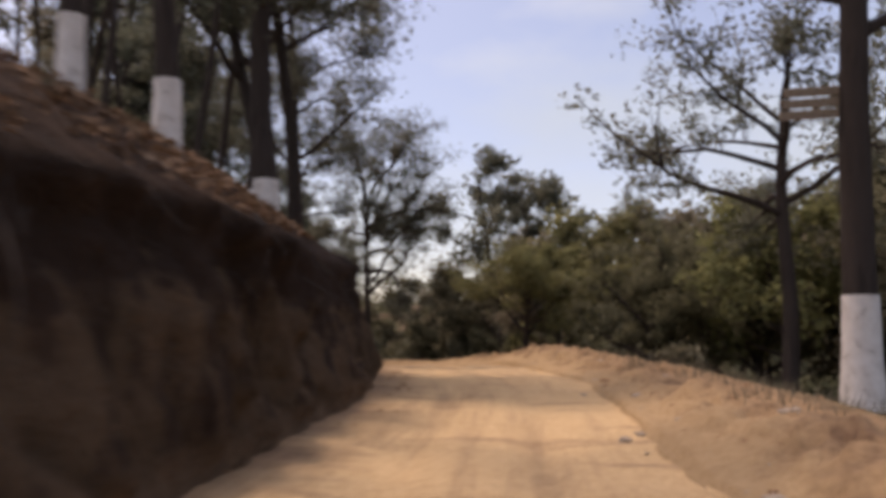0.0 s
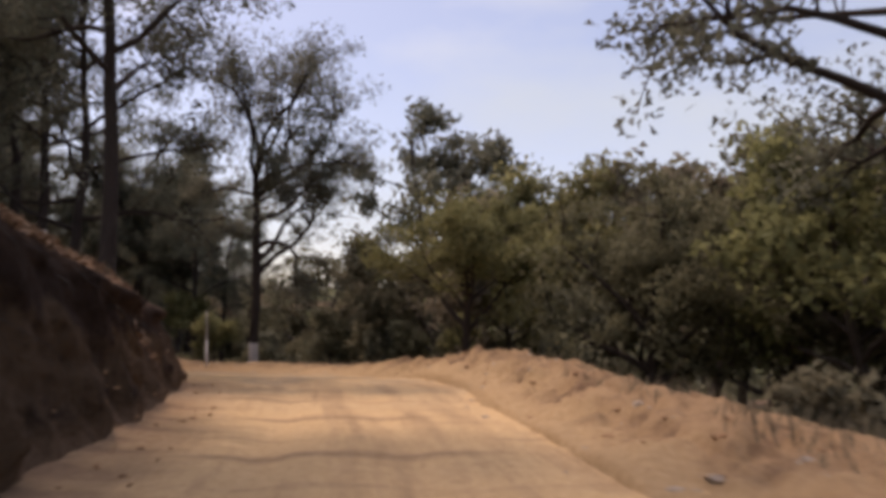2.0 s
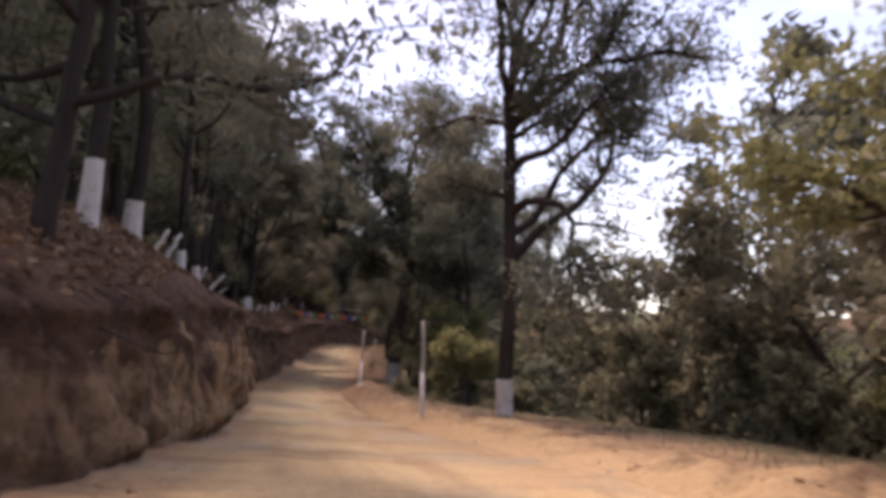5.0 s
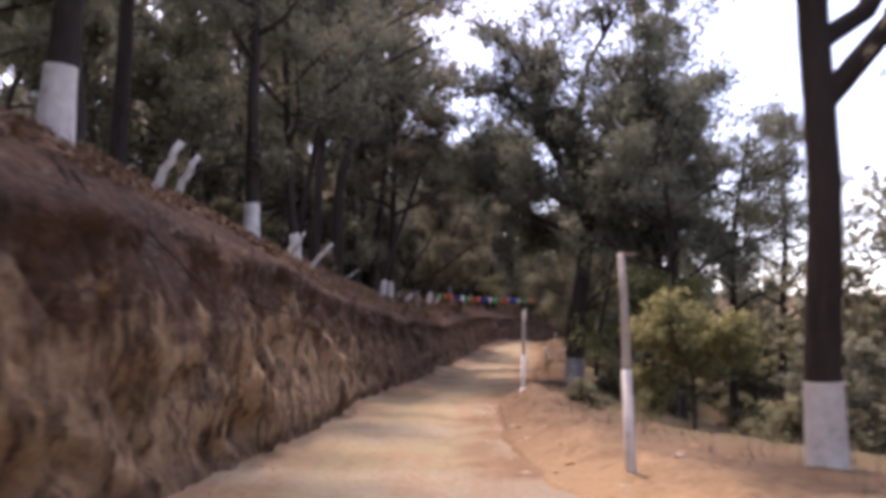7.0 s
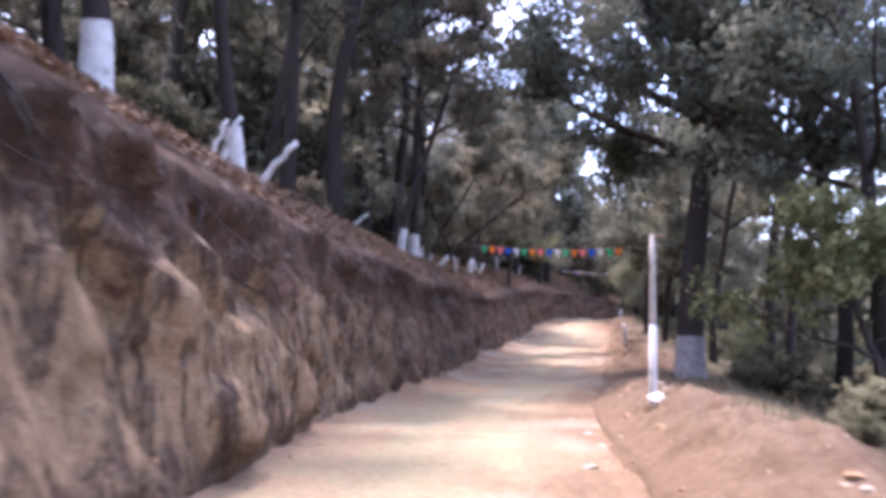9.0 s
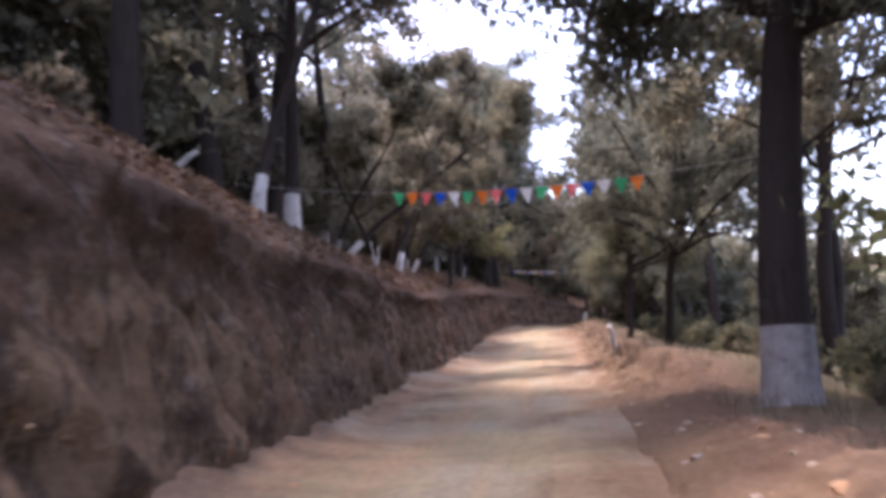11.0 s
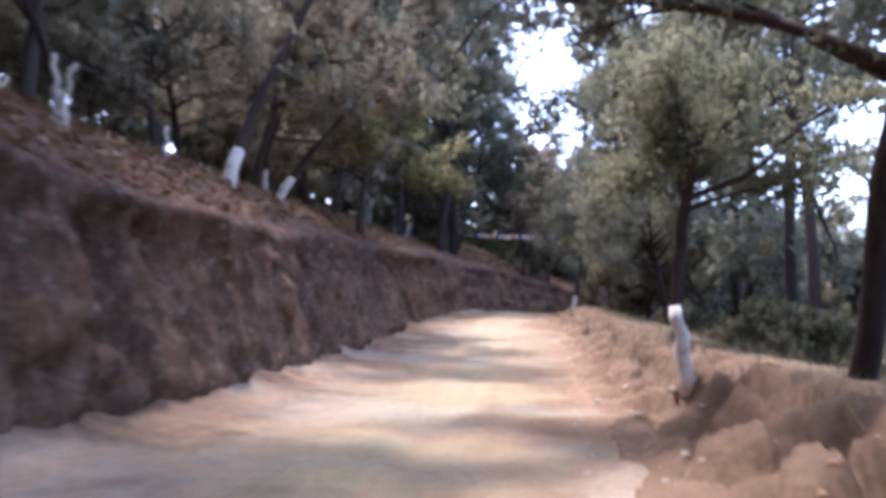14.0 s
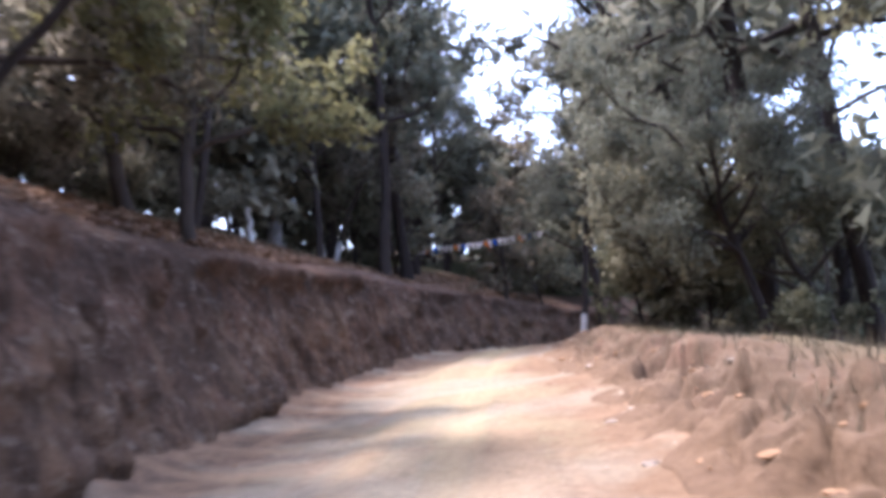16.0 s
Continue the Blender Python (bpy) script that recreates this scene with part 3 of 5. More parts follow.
# ---- trees ----
class Geo:
    def __init__(self):
        self.v, self.f, self.n, self.normals = [], [], 0, []

    def add(self, v, f, normals=None):
        if normals is not None:
            self.normals.append(normals)
        self.v.append(np.asarray(v, float))
        self.f.append(np.asarray(f) + self.n)
        self.n += len(v)

    def tube(self, pts, radii, sides=8):
        pts = np.asarray(pts, float)
        t = np.gradient(pts, axis=0)
        t /= np.linalg.norm(t, axis=1)[:, None] + 1e-9
        ref = np.where(np.abs(t[:, 2:3]) > 0.9, [[1.0, 0, 0]], [[0, 0, 1.0]])
        a = np.cross(t, ref)
        a /= np.linalg.norm(a, axis=1)[:, None] + 1e-9
        b = np.cross(t, a)
        if abs(t[0, 2]) > 0.9:  # keep one set of axes along upright stems
            a = np.tile([[1.0, 0, 0]], (len(pts), 1)) - t * t[:, :1]
            a /= np.linalg.norm(a, axis=1)[:, None]
            b = np.cross(t, a)
        q = np.linspace(0, 2 * np.pi, sides, endpoint=False)
        r = np.asarray(radii, float)[:, None, None]
        ring = pts[:, None] + r * (np.cos(q)[None, :, None] * a[:, None] + np.sin(q)[None, :, None] * b[:, None])
        k, n = len(pts), sides
        i = np.arange(k - 1)[:, None] * n + np.arange(n)[None]
        j = np.arange(k - 1)[:, None] * n + (np.arange(n)[None] + 1) % n
        self.add(ring.reshape(-1, 3), np.stack([i, j, j + n, i + n], -1).reshape(-1, 4))

    def mesh(self, name, material, smooth=False):
        me = bpy.data.meshes.new(name)
        if self.v:
            me.from_pydata(np.concatenate(self.v).tolist(), [], np.concatenate(self.f).tolist())
        if smooth:
            me.polygons.foreach_set("use_smooth", np.ones(len(me.polygons), bool))
        me.materials.append(material)
        if self.normals:
            me.polygons.foreach_set("use_smooth", np.ones(len(me.polygons), bool))
            me.normals_split_custom_set_from_vertices(np.concatenate(self.normals).tolist())
        return me


def stem(rng, start, direction, length, steps, wobble, lift=0.0):
    pts, d = [np.array(start, float)], np.array(direction, float)
    d /= np.linalg.norm(d)
    for _ in range(steps):
        d = d + rng.normal(0, wobble, 3) + [0, 0, lift]
        d /= np.linalg.norm(d)
        pts.append(pts[-1] + d * length / steps)
    return np.array(pts)


def leaves(rng, centres, radii, per, size, flat=0.7, aspect=2.2):
    """Small four-cornered leaves scattered in loose clumps."""
    n = len(centres) * per
    c = np.repeat(np.asarray(centres), per, 0)
    r = np.repeat(np.asarray(radii), per)[:, None]
    u = rng.normal(0, 1, (n, 3))
    u /= np.linalg.norm(u, axis=1)[:, None]
    p = c + u * r * (rng.random((n, 1)) ** 0.55) * [1, 1, flat]
    a = rng.normal(0, 1, (n, 3)) + [0, 0, -0.15]
    a /= np.linalg.norm(a, axis=1)[:, None]
    b = np.cross(a, rng.normal(0, 1, (n, 3)))
    b /= np.linalg.norm(b, axis=1)[:, None]
    k = size * rng.uniform(0.6, 1.35, (n, 1))
    a, b = a * k, b * k / aspect
    v = np.stack([p - a - b, p - a * 0.7 + b, p + a], 1)
    # leaves turn outwards from their clump, and shade softly with it
    face = np.cross(v[:, 1] - v[:, 0], v[:, 2] - v[:, 0])
    face /= np.linalg.norm(face, axis=1)[:, None] + 1e-9
    out = (p - c) / (r + 1e-9) + [0, 0, 0.45]
    away = (face * out).sum(1) < 0
    v[away] = v[away][:, ::-1]
    face[away] *= -1
    soft = 0.85 * out + 0.35 * face
    soft /= np.linalg.norm(soft, axis=1)[:, None] + 1e-9
    f = np.arange(n * 3).reshape(-1, 3)
    return v.reshape(-1, 3), f, np.repeat(soft, 3, 0)


class Tree:
    """Meshes of one tree, from which any number of trees can be stood up."""

    def __init__(self, seed, height, radius, bark, leaf, limbs=9, first=0.45, reach=3.0, rise=0.35, per=42, leaf_size=0.16, clump=0.75, subs=5,
                 wobble=0.05, lean=(0, 0), own_limbs=(), flat=0.7, aspect=2.2, taper=0.35, lift=0.03, top=True, joined=False, limb_wobble=0.16, leaf_floor=-9.0):
        rng = np.random.default_rng(seed)
        self.radius, self.lean = radius, lean
        g = Geo()
        self.limb_meshes, centres, sizes = [], [], []
        steps = 12
        trunk = stem(rng, (0, 0, -0.5), (lean[0], lean[1], 1), height + 0.5, steps, wobble)
        trunk[:2, :2] *= 0.3
        rad = radius * (1 - (1 - taper) * np.linspace(0, 1, steps + 1)) * (1 + 0.28 * np.exp(-np.arange(steps + 1) * 1.6))
        g.tube(trunk, rad, 7 if joined else 10)
        self.path, self.rad = trunk, rad
        jobs = []
        for i in range(limbs):
            f = first + (1 - first) * (i + rng.random() * 0.7) / limbs
            az = i * 2.4 + rng.random() * 0.9
            out = reach * (1.15 - 0.55 * (f - first) / (1 - first + 1e-6)) * rng.uniform(0.7, 1.2)
            jobs.append((f, (math.cos(az), math.sin(az), rise + rng.uniform(-0.15, 0.35) + 0.6 * (f - first)), out))
        jobs += list(own_limbs)
        for f, direction, out in jobs:
            k = f * steps
            i0 = min(int(k), steps - 1)
            base = trunk[i0] + (trunk[i0 + 1] - trunk[i0]) * min(k - i0, 1.0)
            r0 = min(np.interp(k, np.arange(steps + 1), rad) * (0.8 if (f, direction, out) in own_limbs else 0.62), 0.03 + out * 0.028)
            lg = g if joined else Geo()
            p = stem(rng, base, direction, out, 6, limb_wobble, lift)
            lg.tube(p, np.linspace(r0, r0 * 0.25, 7), 4 if joined else 6)
            for j in range(subs):
                q = rng.uniform(0.35, 1.0) * 6
                j0 = min(int(q), 5)
                at = p[j0] + (p[j0 + 1] - p[j0]) * (q - j0)
                way = (p[j0 + 1] - p[j0]) / (out / 6) + rng.normal(0, 0.75, 3) + [0, 0, 0.12]
                sub = stem(rng, at, way, out * rng.uniform(0.25, 0.5), 4, 0.22, lift)
                if joined and j % 2:
                    centres += [sub[-1], sub[2]]
                    sizes += [clump * rng.uniform(0.7, 1.25), clump * rng.uniform(0.45, 0.8)]
                    continue
                lg.tube(sub[::2] if joined else sub, np.linspace(r0 * 0.32, 0.008, 3 if joined else 5), 3 if joined else 4)
                centres += [sub[-1], sub[2]]
                sizes += [clump * rng.uniform(0.7, 1.25), clump * rng.uniform(0.45, 0.8)]
            centres.append(p[-1])
            sizes.append(clump)
            if not joined:
                self.limb_meshes.append(lg.mesh("limb", bark, True))
        self.trunk = g.mesh("trunk", bark, True)
        if top:
            for _ in range(4):
                centres.append(trunk[-1] + rng.normal(0, 0.5, 3))
                sizes.append(clump)
        c = Geo()
        keep = [i for i in range(len(centres)) if centres[i][2] > leaf_floor or rng.random() < 0.65]
        centres, sizes = [centres[i] for i in keep], [sizes[i] for i in keep]
        if per:
            c.add(*leaves(rng, centres, sizes, per, leaf_size, flat, aspect))
        self.crown = c.mesh("crown", leaf)

    def sleeve(self, top, material=None):
        """Paint on the foot of the trunk, up to that height."""
        g = Geo()
        n = 7
        z = np.linspace(-0.35, top, n)
        p = np.stack([np.interp(z, self.path[:, 2], self.path[:, i]) for i in (0, 1, 2)], 1)
        r = np.interp(z, self.path[:, 2], self.rad) + 0.012
        g.tube(p, r, 14)
        return g.mesh("painted_band", material or WHITE, True)

    def stand(self, name, x, y, z, turn=0.0, scale=1.0, tilt=(0, 0), label="", category="tree", group="", paint=None):
        root = new(name)
        root.matrix_world = Matrix.Translation((x, y, z)) @ pose(0, 0, 0, tilt[0], tilt[1], turn) @ Matrix.Scale(scale, 4)
        stem_ob = None
        for nm, me in [("trunk", self.trunk)] + [("limb", m) for m in self.limb_meshes] + [("crown", self.crown)]:
            if len(me.vertices):
                ob = new(nm, me)
                ob.parent = root
                stem_ob = stem_ob or ob
        if paint:
            ob = new("painted_band", paint)
            ob.parent = stem_ob
            ob["label"] = "whitewashed foot of the trunk"
        return tagged(root, label, category, group)


def ground_z(x, y):
    s, d = road_coords([x], [y])
    return float(land(s, d)[0])


def make(kind, seed, h, r, n, f, w, near, hazy=False):
    """One tree of a kind; far ones carry fewer, larger leaves, and limbs in one mesh with the trunk."""
    bark, leaf, rise, clump, subs, wobble, aspect, flat = {
        "pine": (BARK_DARK, LEAF_PINE, 0.25, 1.05, 6, 0.04, 2.6, 0.6), "oak": (BARK_GREY, LEAF_OAK, 0.45, 0.95, 6, 0.10, 1.5, 0.75),
        "gold": (BARK_GREY, LEAF_GOLD, 0.5, 0.85, 6, 0.10, 1.5, 0.75), "slim": (BARK_DARK, LEAF_DRY, 0.5, 0.75, 5, 0.07, 1.8, 0.75)}[kind]
    leaf = LEAF_HAZY if hazy else leaf
    return Tree(seed, h, r, bark, leaf, limbs=n, first=f, reach=w, rise=rise, per=54 if near else 15, leaf_size=0.115 if near else 0.28, clump=clump, subs=subs,
                wobble=wobble, aspect=aspect, flat=flat, joined=not near)


PINE_SIZES = [(14.0, 0.22, 13, 0.36, 3.6), (16.0, 0.25, 14, 0.40, 4.1), (12.0, 0.18, 12, 0.34, 3.2), (17.0, 0.27, 14, 0.44, 4.6)]
OAK_SIZES = [(5.5, 0.17, 10, 0.28, 3.4), (7.0, 0.21, 12, 0.30, 3.9), (4.6, 0.14, 9, 0.26, 2.9)]
SLIM_SIZES = [(9.0, 0.11, 9, 0.40, 2.3), (7.5, 0.09, 8, 0.36, 2.0), (11.0, 0.14, 10, 0.46, 2.5)]
PINES = [make("pine", 11 + i, *z, True) for i, z in enumerate(PINE_SIZES)]
OAKS = [make("oak", 31 + i, *z, True) for i, z in enumerate(OAK_SIZES)]
GOLDS = [make("gold", 51, 6.0, 0.17, 11, 0.34, 3.6, True), make("gold", 52, 4.4, 0.10, 9, 0.3, 2.6, True)]
SLIM = [make("slim", 61 + i, *z, True) for i, z in enumerate(SLIM_SIZES)]
FAR_PINES = [make("pine", 15 + i, *z, False) for i, z in enumerate(PINE_SIZES)]
FAR_OAKS = [make("oak", 35 + i, *z, False) for i, z in enumerate(OAK_SIZES)]
THICKET = [Tree(81 + i, h, 0.13, BARK_DARK, leaf, limbs=13, first=0.10, reach=w, rise=0.45, per=13, leaf_size=0.25, clump=1.0, subs=5, wobble=0.08, aspect=1.7, flat=0.75, joined=True)
           for i, (h, w, leaf) in enumerate([(6.5, 3.2, LEAF_PINE), (8.5, 3.4, LEAF_DRY), (5.0, 2.8, LEAF_OAK)])]
DENSE = [Tree(85 + i, h, 0.2, BARK_DARK, LEAF_PINE, limbs=17, first=0.16, reach=w, rise=0.3, per=50, leaf_size=0.12, clump=1.05, subs=6, wobble=0.05, aspect=2.2, flat=0.7)
         for i, (h, w) in enumerate([(11.0, 3.8), (13.0, 4.2)])]
# hillside trees with the haze-lightened leaf colour
HAZY_PINES = [make("pine", 19 + i, *z, False, True) for i, z in enumerate(PINE_SIZES)]
HAZY_OAKS = [make("oak", 39 + i, *z, i < 2, True) for i, z in enumerate(OAK_SIZES)]
HAZY_THICKET = [Tree(91 + i, h, 0.13, BARK_DARK, LEAF_HAZY, limbs=13, first=0.10, reach=w, rise=0.45, per=13, leaf_size=0.25, clump=1.0, subs=5, wobble=0.08, aspect=1.7, flat=0.75, joined=True)
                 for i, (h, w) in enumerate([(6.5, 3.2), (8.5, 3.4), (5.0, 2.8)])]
# tall thin stems with a sparse crown at the very top
THIN = [Tree(121 + i, h, r, BARK_DARK, LEAF_PINE, limbs=7, first=0.66, reach=2.2, rise=0.6, per=16, leaf_size=0.13, clump=0.7, subs=4, wobble=0.045, aspect=2.4, taper=0.5, joined=True)
        for i, (h, r) in enumerate([(13.0, 0.13), (15.0, 0.17), (11.0, 0.10)])]
SHRUBS = [Tree(71 + i, 0.7, 0.04, BARK_GREY, leaf, limbs=8, first=0.1, reach=w, rise=0.8, per=17, leaf_size=0.11, clump=0.45, subs=3, wobble=0.15, aspect=1.5, joined=True)
          for i, (leaf, w) in enumerate([(LEAF_OAK, 1.1), (LEAF_DRY, 1.0), (LEAF_GOLD, 0.9), (LEAF_OAK, 1.5)])]

BROWN_BUSH = [Tree(76 + i, 1.3, 0.05, BARK_GREY, LEAF_DRY, limbs=9, first=0.1, reach=w, rise=0.8, per=42, leaf_size=0.075, clump=0.62, subs=4, wobble=0.15, aspect=1.6, joined=True) for i, w in enumerate((1.9, 1.5))]

taken = []


def clear_of(x, y, gap):
    return all((x - a) ** 2 + (y - b) ** 2 > gap * gap for a, b in taken)


# trees with a whitewashed foot, along the crest of the cut and beside the road: kind, x, y, band, turn, scale, lean
def painted(tree, name, x, y, band, turn=0.0, scale=1.0, tilt=(0, 0), z=None, label="", group="whitewashed roadside trees", coat=None):
    taken.append((x, y))
    return tree.stand(name, x, y, ground_z(x, y) if z is None else z, turn, scale, tilt, label or "dark-barked tree with whitewashed foot on the bank", "tree", group, tree.sleeve(band / scale, coat))


PINE_LABEL = "tall dark pine with whitewashed foot above the cut bank"
painted(THIN[1], "slender_tree", -5.2, 12.4, 1.1, 20, 1.15, label="thin dark tree with whitewashed foot above the cut bank")
painted(THIN[1], "slender_tree", -5.3, 9.6, 1.1, 60, 0.9, label="thin dark tree with whitewashed foot above the cut bank")
painted(PINES[1], "pine_tree", -5.7, 19.7, 1.1, 80, 1.2, label=PINE_LABEL)
painted(PINES[2], "pine_tree", -6.5, 20.8, 1.1, 150, 1.05, (0, -6), label=PINE_LABEL)
painted(PINES[2], "pine_tree", -6.1, 21.9, 1.1, 200, 1.1, (0, 4), label=PINE_LABEL)
painted(PINES[3], "pine_tree", -6.15, 24.4, 0.9, 30, 0.9, label=PINE_LABEL)
painted(PINES[0], "pine_tree", -15.2, 45.8, 1.4, 60, 0.95, (0, 3), label=PINE_LABEL)
painted(PINES[3], "pine_tree", -19.6, 51.8, 1.2, 120, 0.95, label=PINE_LABEL)
painted(PINES[1], "pine_tree", -26.3, 62.1, 1.05, 220, 0.9, label=PINE_LABEL)
painted(PINES[2], "pine_tree", -29.4, 67.2, 1.0, 300, 1.05, label=PINE_LABEL)
painted(SLIM[2], "slender_tree", -34.7, 79.0, 0.85, 40, 1.0, (0, 4))
painted(PINES[0], "pine_tree", -36.5, 81.9, 0.95, 10, 0.95, label=PINE_LABEL)
painted(SLIM[1], "slender_tree", -42.6, 90.5, 0.6, 100, 1.0, (4, 12))
painted(SLIM[2], "slender_tree", -41.5, 89.9, 0.8, 32, 0.9, (-4, 36))
painted(SLIM[2], "slender_tree", -43.8, 91.1, 0.85, 250, 1.4, (0, -3))
painted(SLIM[1], "slender_tree", -42.4, 92.7, 0.5, 330, 0.9, (0, 4))
painted(SLIM[2], "slender_tree", -46.9, 100.2, 0.95, 32, 1.15, (0, 7), label="dark leaning tree with peeling whitewashed foot on the bank")
painted(SLIM[0], "slender_tree", -48.5, 103.1, 0.75, 30, 0.55, (0, 9))
painted(SLIM[2], "slender_tree", -49.0, 104.2, 0.85, 30, 0.8, (0, 22))
painted(PINES[1], "pine_tree", -60.8, 123.7, 1.2, 260, 1.0, label="tall dark pine with faded whitewashed foot above the cut bank", coat=FADED_DIM)
painted(SLIM[0], "slender_tree", -61.9, 128.1, 1.0, 20)
painted(PINES[3], "pine_tree", -64.0, 127.5, 1.3, 30, 1.0, label=PINE_LABEL)
painted(SLIM[1], "slender_tree", -59.4, 125.8, 1.0, 130)
painted(SLIM[2], "slender_tree", -64.5, 138.5, 1.2, 210)

# more dense pines on the crest, unpainted
for kind, x, y, turn, scale in ((1, -21.8, 53.4, 200, 0.95),):
    taken.append((x, y))
    PINES[kind].stand("pine_tree", x, y, ground_z(x, y) - 0.1, turn, scale, (0, 0), "tall dense dark pine on the crest of the cut", "tree", "pines above the first cut")
CREST_PINE = Tree(111, 16.0, 0.25, BARK_DARK, LEAF_PINE, limbs=16, first=0.40, reach=5.2, rise=0.3, per=85, leaf_size=0.11, clump=1.15, subs=7, wobble=0.03, aspect=2.4, flat=0.65)
for x, y, turn, scale in ((-9.2, 37.4, 60, 1.0),):
    taken.append((x, y))
    CREST_PINE.stand("pine_tree", x, y, ground_z(x, y) - 0.1, turn, scale, (0, 0), "broad dense dark pine on the crest inside the bend", "tree", "pines above the first cut")
# tall pines above the cut across from the bunting tree
for kind, x, y, turn, scale in ((3, -38.2, 80.6, 40, 1.2), (1, -41.6, 86.0, 160, 1.2), (3, -35.6, 76.4, 280, 1.2)):
    taken.append((x, y))
    PINES[kind].stand("pine_tree", x, y, ground_z(x, y) - 0.1, turn, scale, (0, 0), "tall dense dark pine above the cut", "tree", "pines across from the bunting tree")
# dark trees that stand close behind the bunting tree
for kind, x, y, turn, scale in ((PINES[1], -16.0, 85.5, 0, 0.9), (PINES[3], -20.4, 83.0, 90, 0.95), (PINES[0], -18.0, 85.0, 180, 1.0)):
    taken.append((x, y))
    kind.stand("pine_tree" if kind in PINES else "oak_tree", x, y, ground_z(x, y) - 0.1, turn, scale, (0, 0), "dense dark tree standing below the verge", "tree", "trees below the road")
# the great forked tree at the bend
BEND_TREE = Tree(101, 9.6, 0.235, BARK_DARK, LEAF_PINE, limbs=3, first=0.84, reach=4.4, rise=0.5, per=105, leaf_size=0.10, clump=1.05, subs=10, aspect=2.4, wobble=0.025, lift=0.06,
                 own_limbs=((0.50, (0.95, 0.15, 0.20), 7.8), (0.58, (0.9, 0.45, 0.3), 5.2), (0.64, (0.8, -0.4, 0.5), 5.0), (0.68, (-0.9, -0.1, 0.5), 2.2),  (0.76, (0.8, -0.3, 0.6), 4.4), (0.88, (0.95, 0.25, 0.75), 7.4), (0.9, (0.95, -0.15, 0.9), 7.0),
                            (0.97, (-0.22, -0.1, 1.0), 6.0), (0.98, (0.45, 0.1, 1.0), 7.0), (0.97, (0.15, 0.3, 1.0), 6.6), (0.94, (0.85, 0.5, 0.9), 6.2), (0.99, (0.3, -0.5, 1.0), 5.6)),
                 taper=0.72, limb_wobble=0.26, leaf_floor=8.6)
painted(BEND_TREE, "pine_tree", -8.9, 56.0, 1.1, 0, 1.0, label="large forked pine with whitewashed foot at the road bend")
# the broad one beside the bunting
BUNTING_TREE = Tree(102, 9.8, 0.46, BARK_DARK, LEAF_PINE, limbs=8, first=0.66, reach=5.0, rise=0.4, per=160, leaf_size=0.12, clump=1.35, subs=8, wobble=0.025, aspect=1.7,
                    own_limbs=((0.80, (-0.55, -0.1, 1.0), 9.5), (0.82, (0.55, 0.1, 1.0), 9.5), (0.86, (-0.85, 0.35, 0.9), 8.0), (0.86, (0.85, -0.3, 0.8), 7.5), (0.90, (-0.2, -0.6, 1.0), 8.5), (0.92, (0.1, 0.6, 1.0), 9.0),
                               (0.96, (-0.15, 0.1, 1.0), 9.8), (0.74, (-1.0, -0.2, 0.55), 6.5), (0.70, (0.9, 0.35, 0.5), 6.5), (0.98, (0.3, -0.2, 1.0), 8.5), (0.94, (-0.7, -0.4, 0.9), 7.5), (0.95, (-0.6, 0.1, 1.0), 9.6), (0.97, (-0.35, -0.2, 1.0), 10.2), (0.88, (-0.95, -0.1, 0.75), 8.0)), taper=0.6)
painted(BUNTING_TREE, "oak_tree", -24.5, 81.3, 1.3, 0, 1.0, label="large dark oak with faded whitewashed foot beside the road", group="", coat=FADED_DIM)
# the thick trunk past the first heap, and the open tree near it
ROADSIDE = Tree(103, 12.0, 0.33, BARK_DARK, LEAF_OAK, limbs=10, first=0.55, reach=4.2, rise=0.4, per=34, leaf_size=0.12, clump=0.85, subs=6, wobble=0.015, taper=0.6)
painted(ROADSIDE, "oak_tree", 6.65, 15.65, 1.75, 0, 1.0, z=ground_z(6.65, 15.65) + 0.5, label="thick dark tree with tall whitewashed foot beyond the spoil heap", group="")
OPEN_TREE = Tree(104, 9.0, 0.26, BARK_DARK, LEAF_PINE, limbs=13, first=0.62, reach=6.0, rise=0.22, per=40, leaf_size=0.10, clump=0.85, subs=8, wobble=0.03, aspect=2.0, taper=0.5)
taken.append((9.7, 28.2))
OPEN_TREE.stand("pine_tree", 9.7, 28.2, ground_z(9.7, 28.2) - 0.2, 30, 1.2, label="open-crowned dark tree on the slope below the road", category="tree")
# leaning whitewashed trunk on the verge, and trees near it
painted(PINES[2], "pine_tree", -49.6, 128.4, 1.0, 70, 0.75, label="dark pine with whitewashed foot at the end of the verge")
for kind, x, y, turn, scale in ((2, -45.9, 124.7, 0, 0.5), (0, -44.4, 124.2, 80, 0.45), (2, -43.2, 121.9, 160, 0.5), (1, -45.4, 127.2, 240, 0.4), (2, -42.2, 124.6, 300, 0.55), (0, -47.0, 130.6, 40, 0.4)):
    taken.append((x, y))
    THICKET[kind].stand("bush", x, y, ground_z(x, y) - 0.1, turn, scale, (0, 0), "dense dark bush behind the end of the verge", "bush", "bushes at the end of the verge")
SPREADING = Tree(107, 5.6, 0.175, BARK_DARK, LEAF_PINE, limbs=8, first=0.62, reach=4.6, rise=0.5, per=120, leaf_size=0.082, clump=0.85, subs=7, wobble=0.08, aspect=1.7, taper=0.7,
                 own_limbs=((0.72, (-0.9, 0.3, 0.55), 5.5), (0.80, (0.8, 0.4, 0.6), 5.5), (0.86, (-0.5, -0.5, 0.8), 5.0), (0.92, (0.3, -0.4, 1.0), 5.5), (0.97, (-0.4, 0.5, 1.0), 6.0), (0.98, (0.5, 0.2, 1.0), 6.0), (0.66, (0.9, -0.3, 0.3), 5.0)))
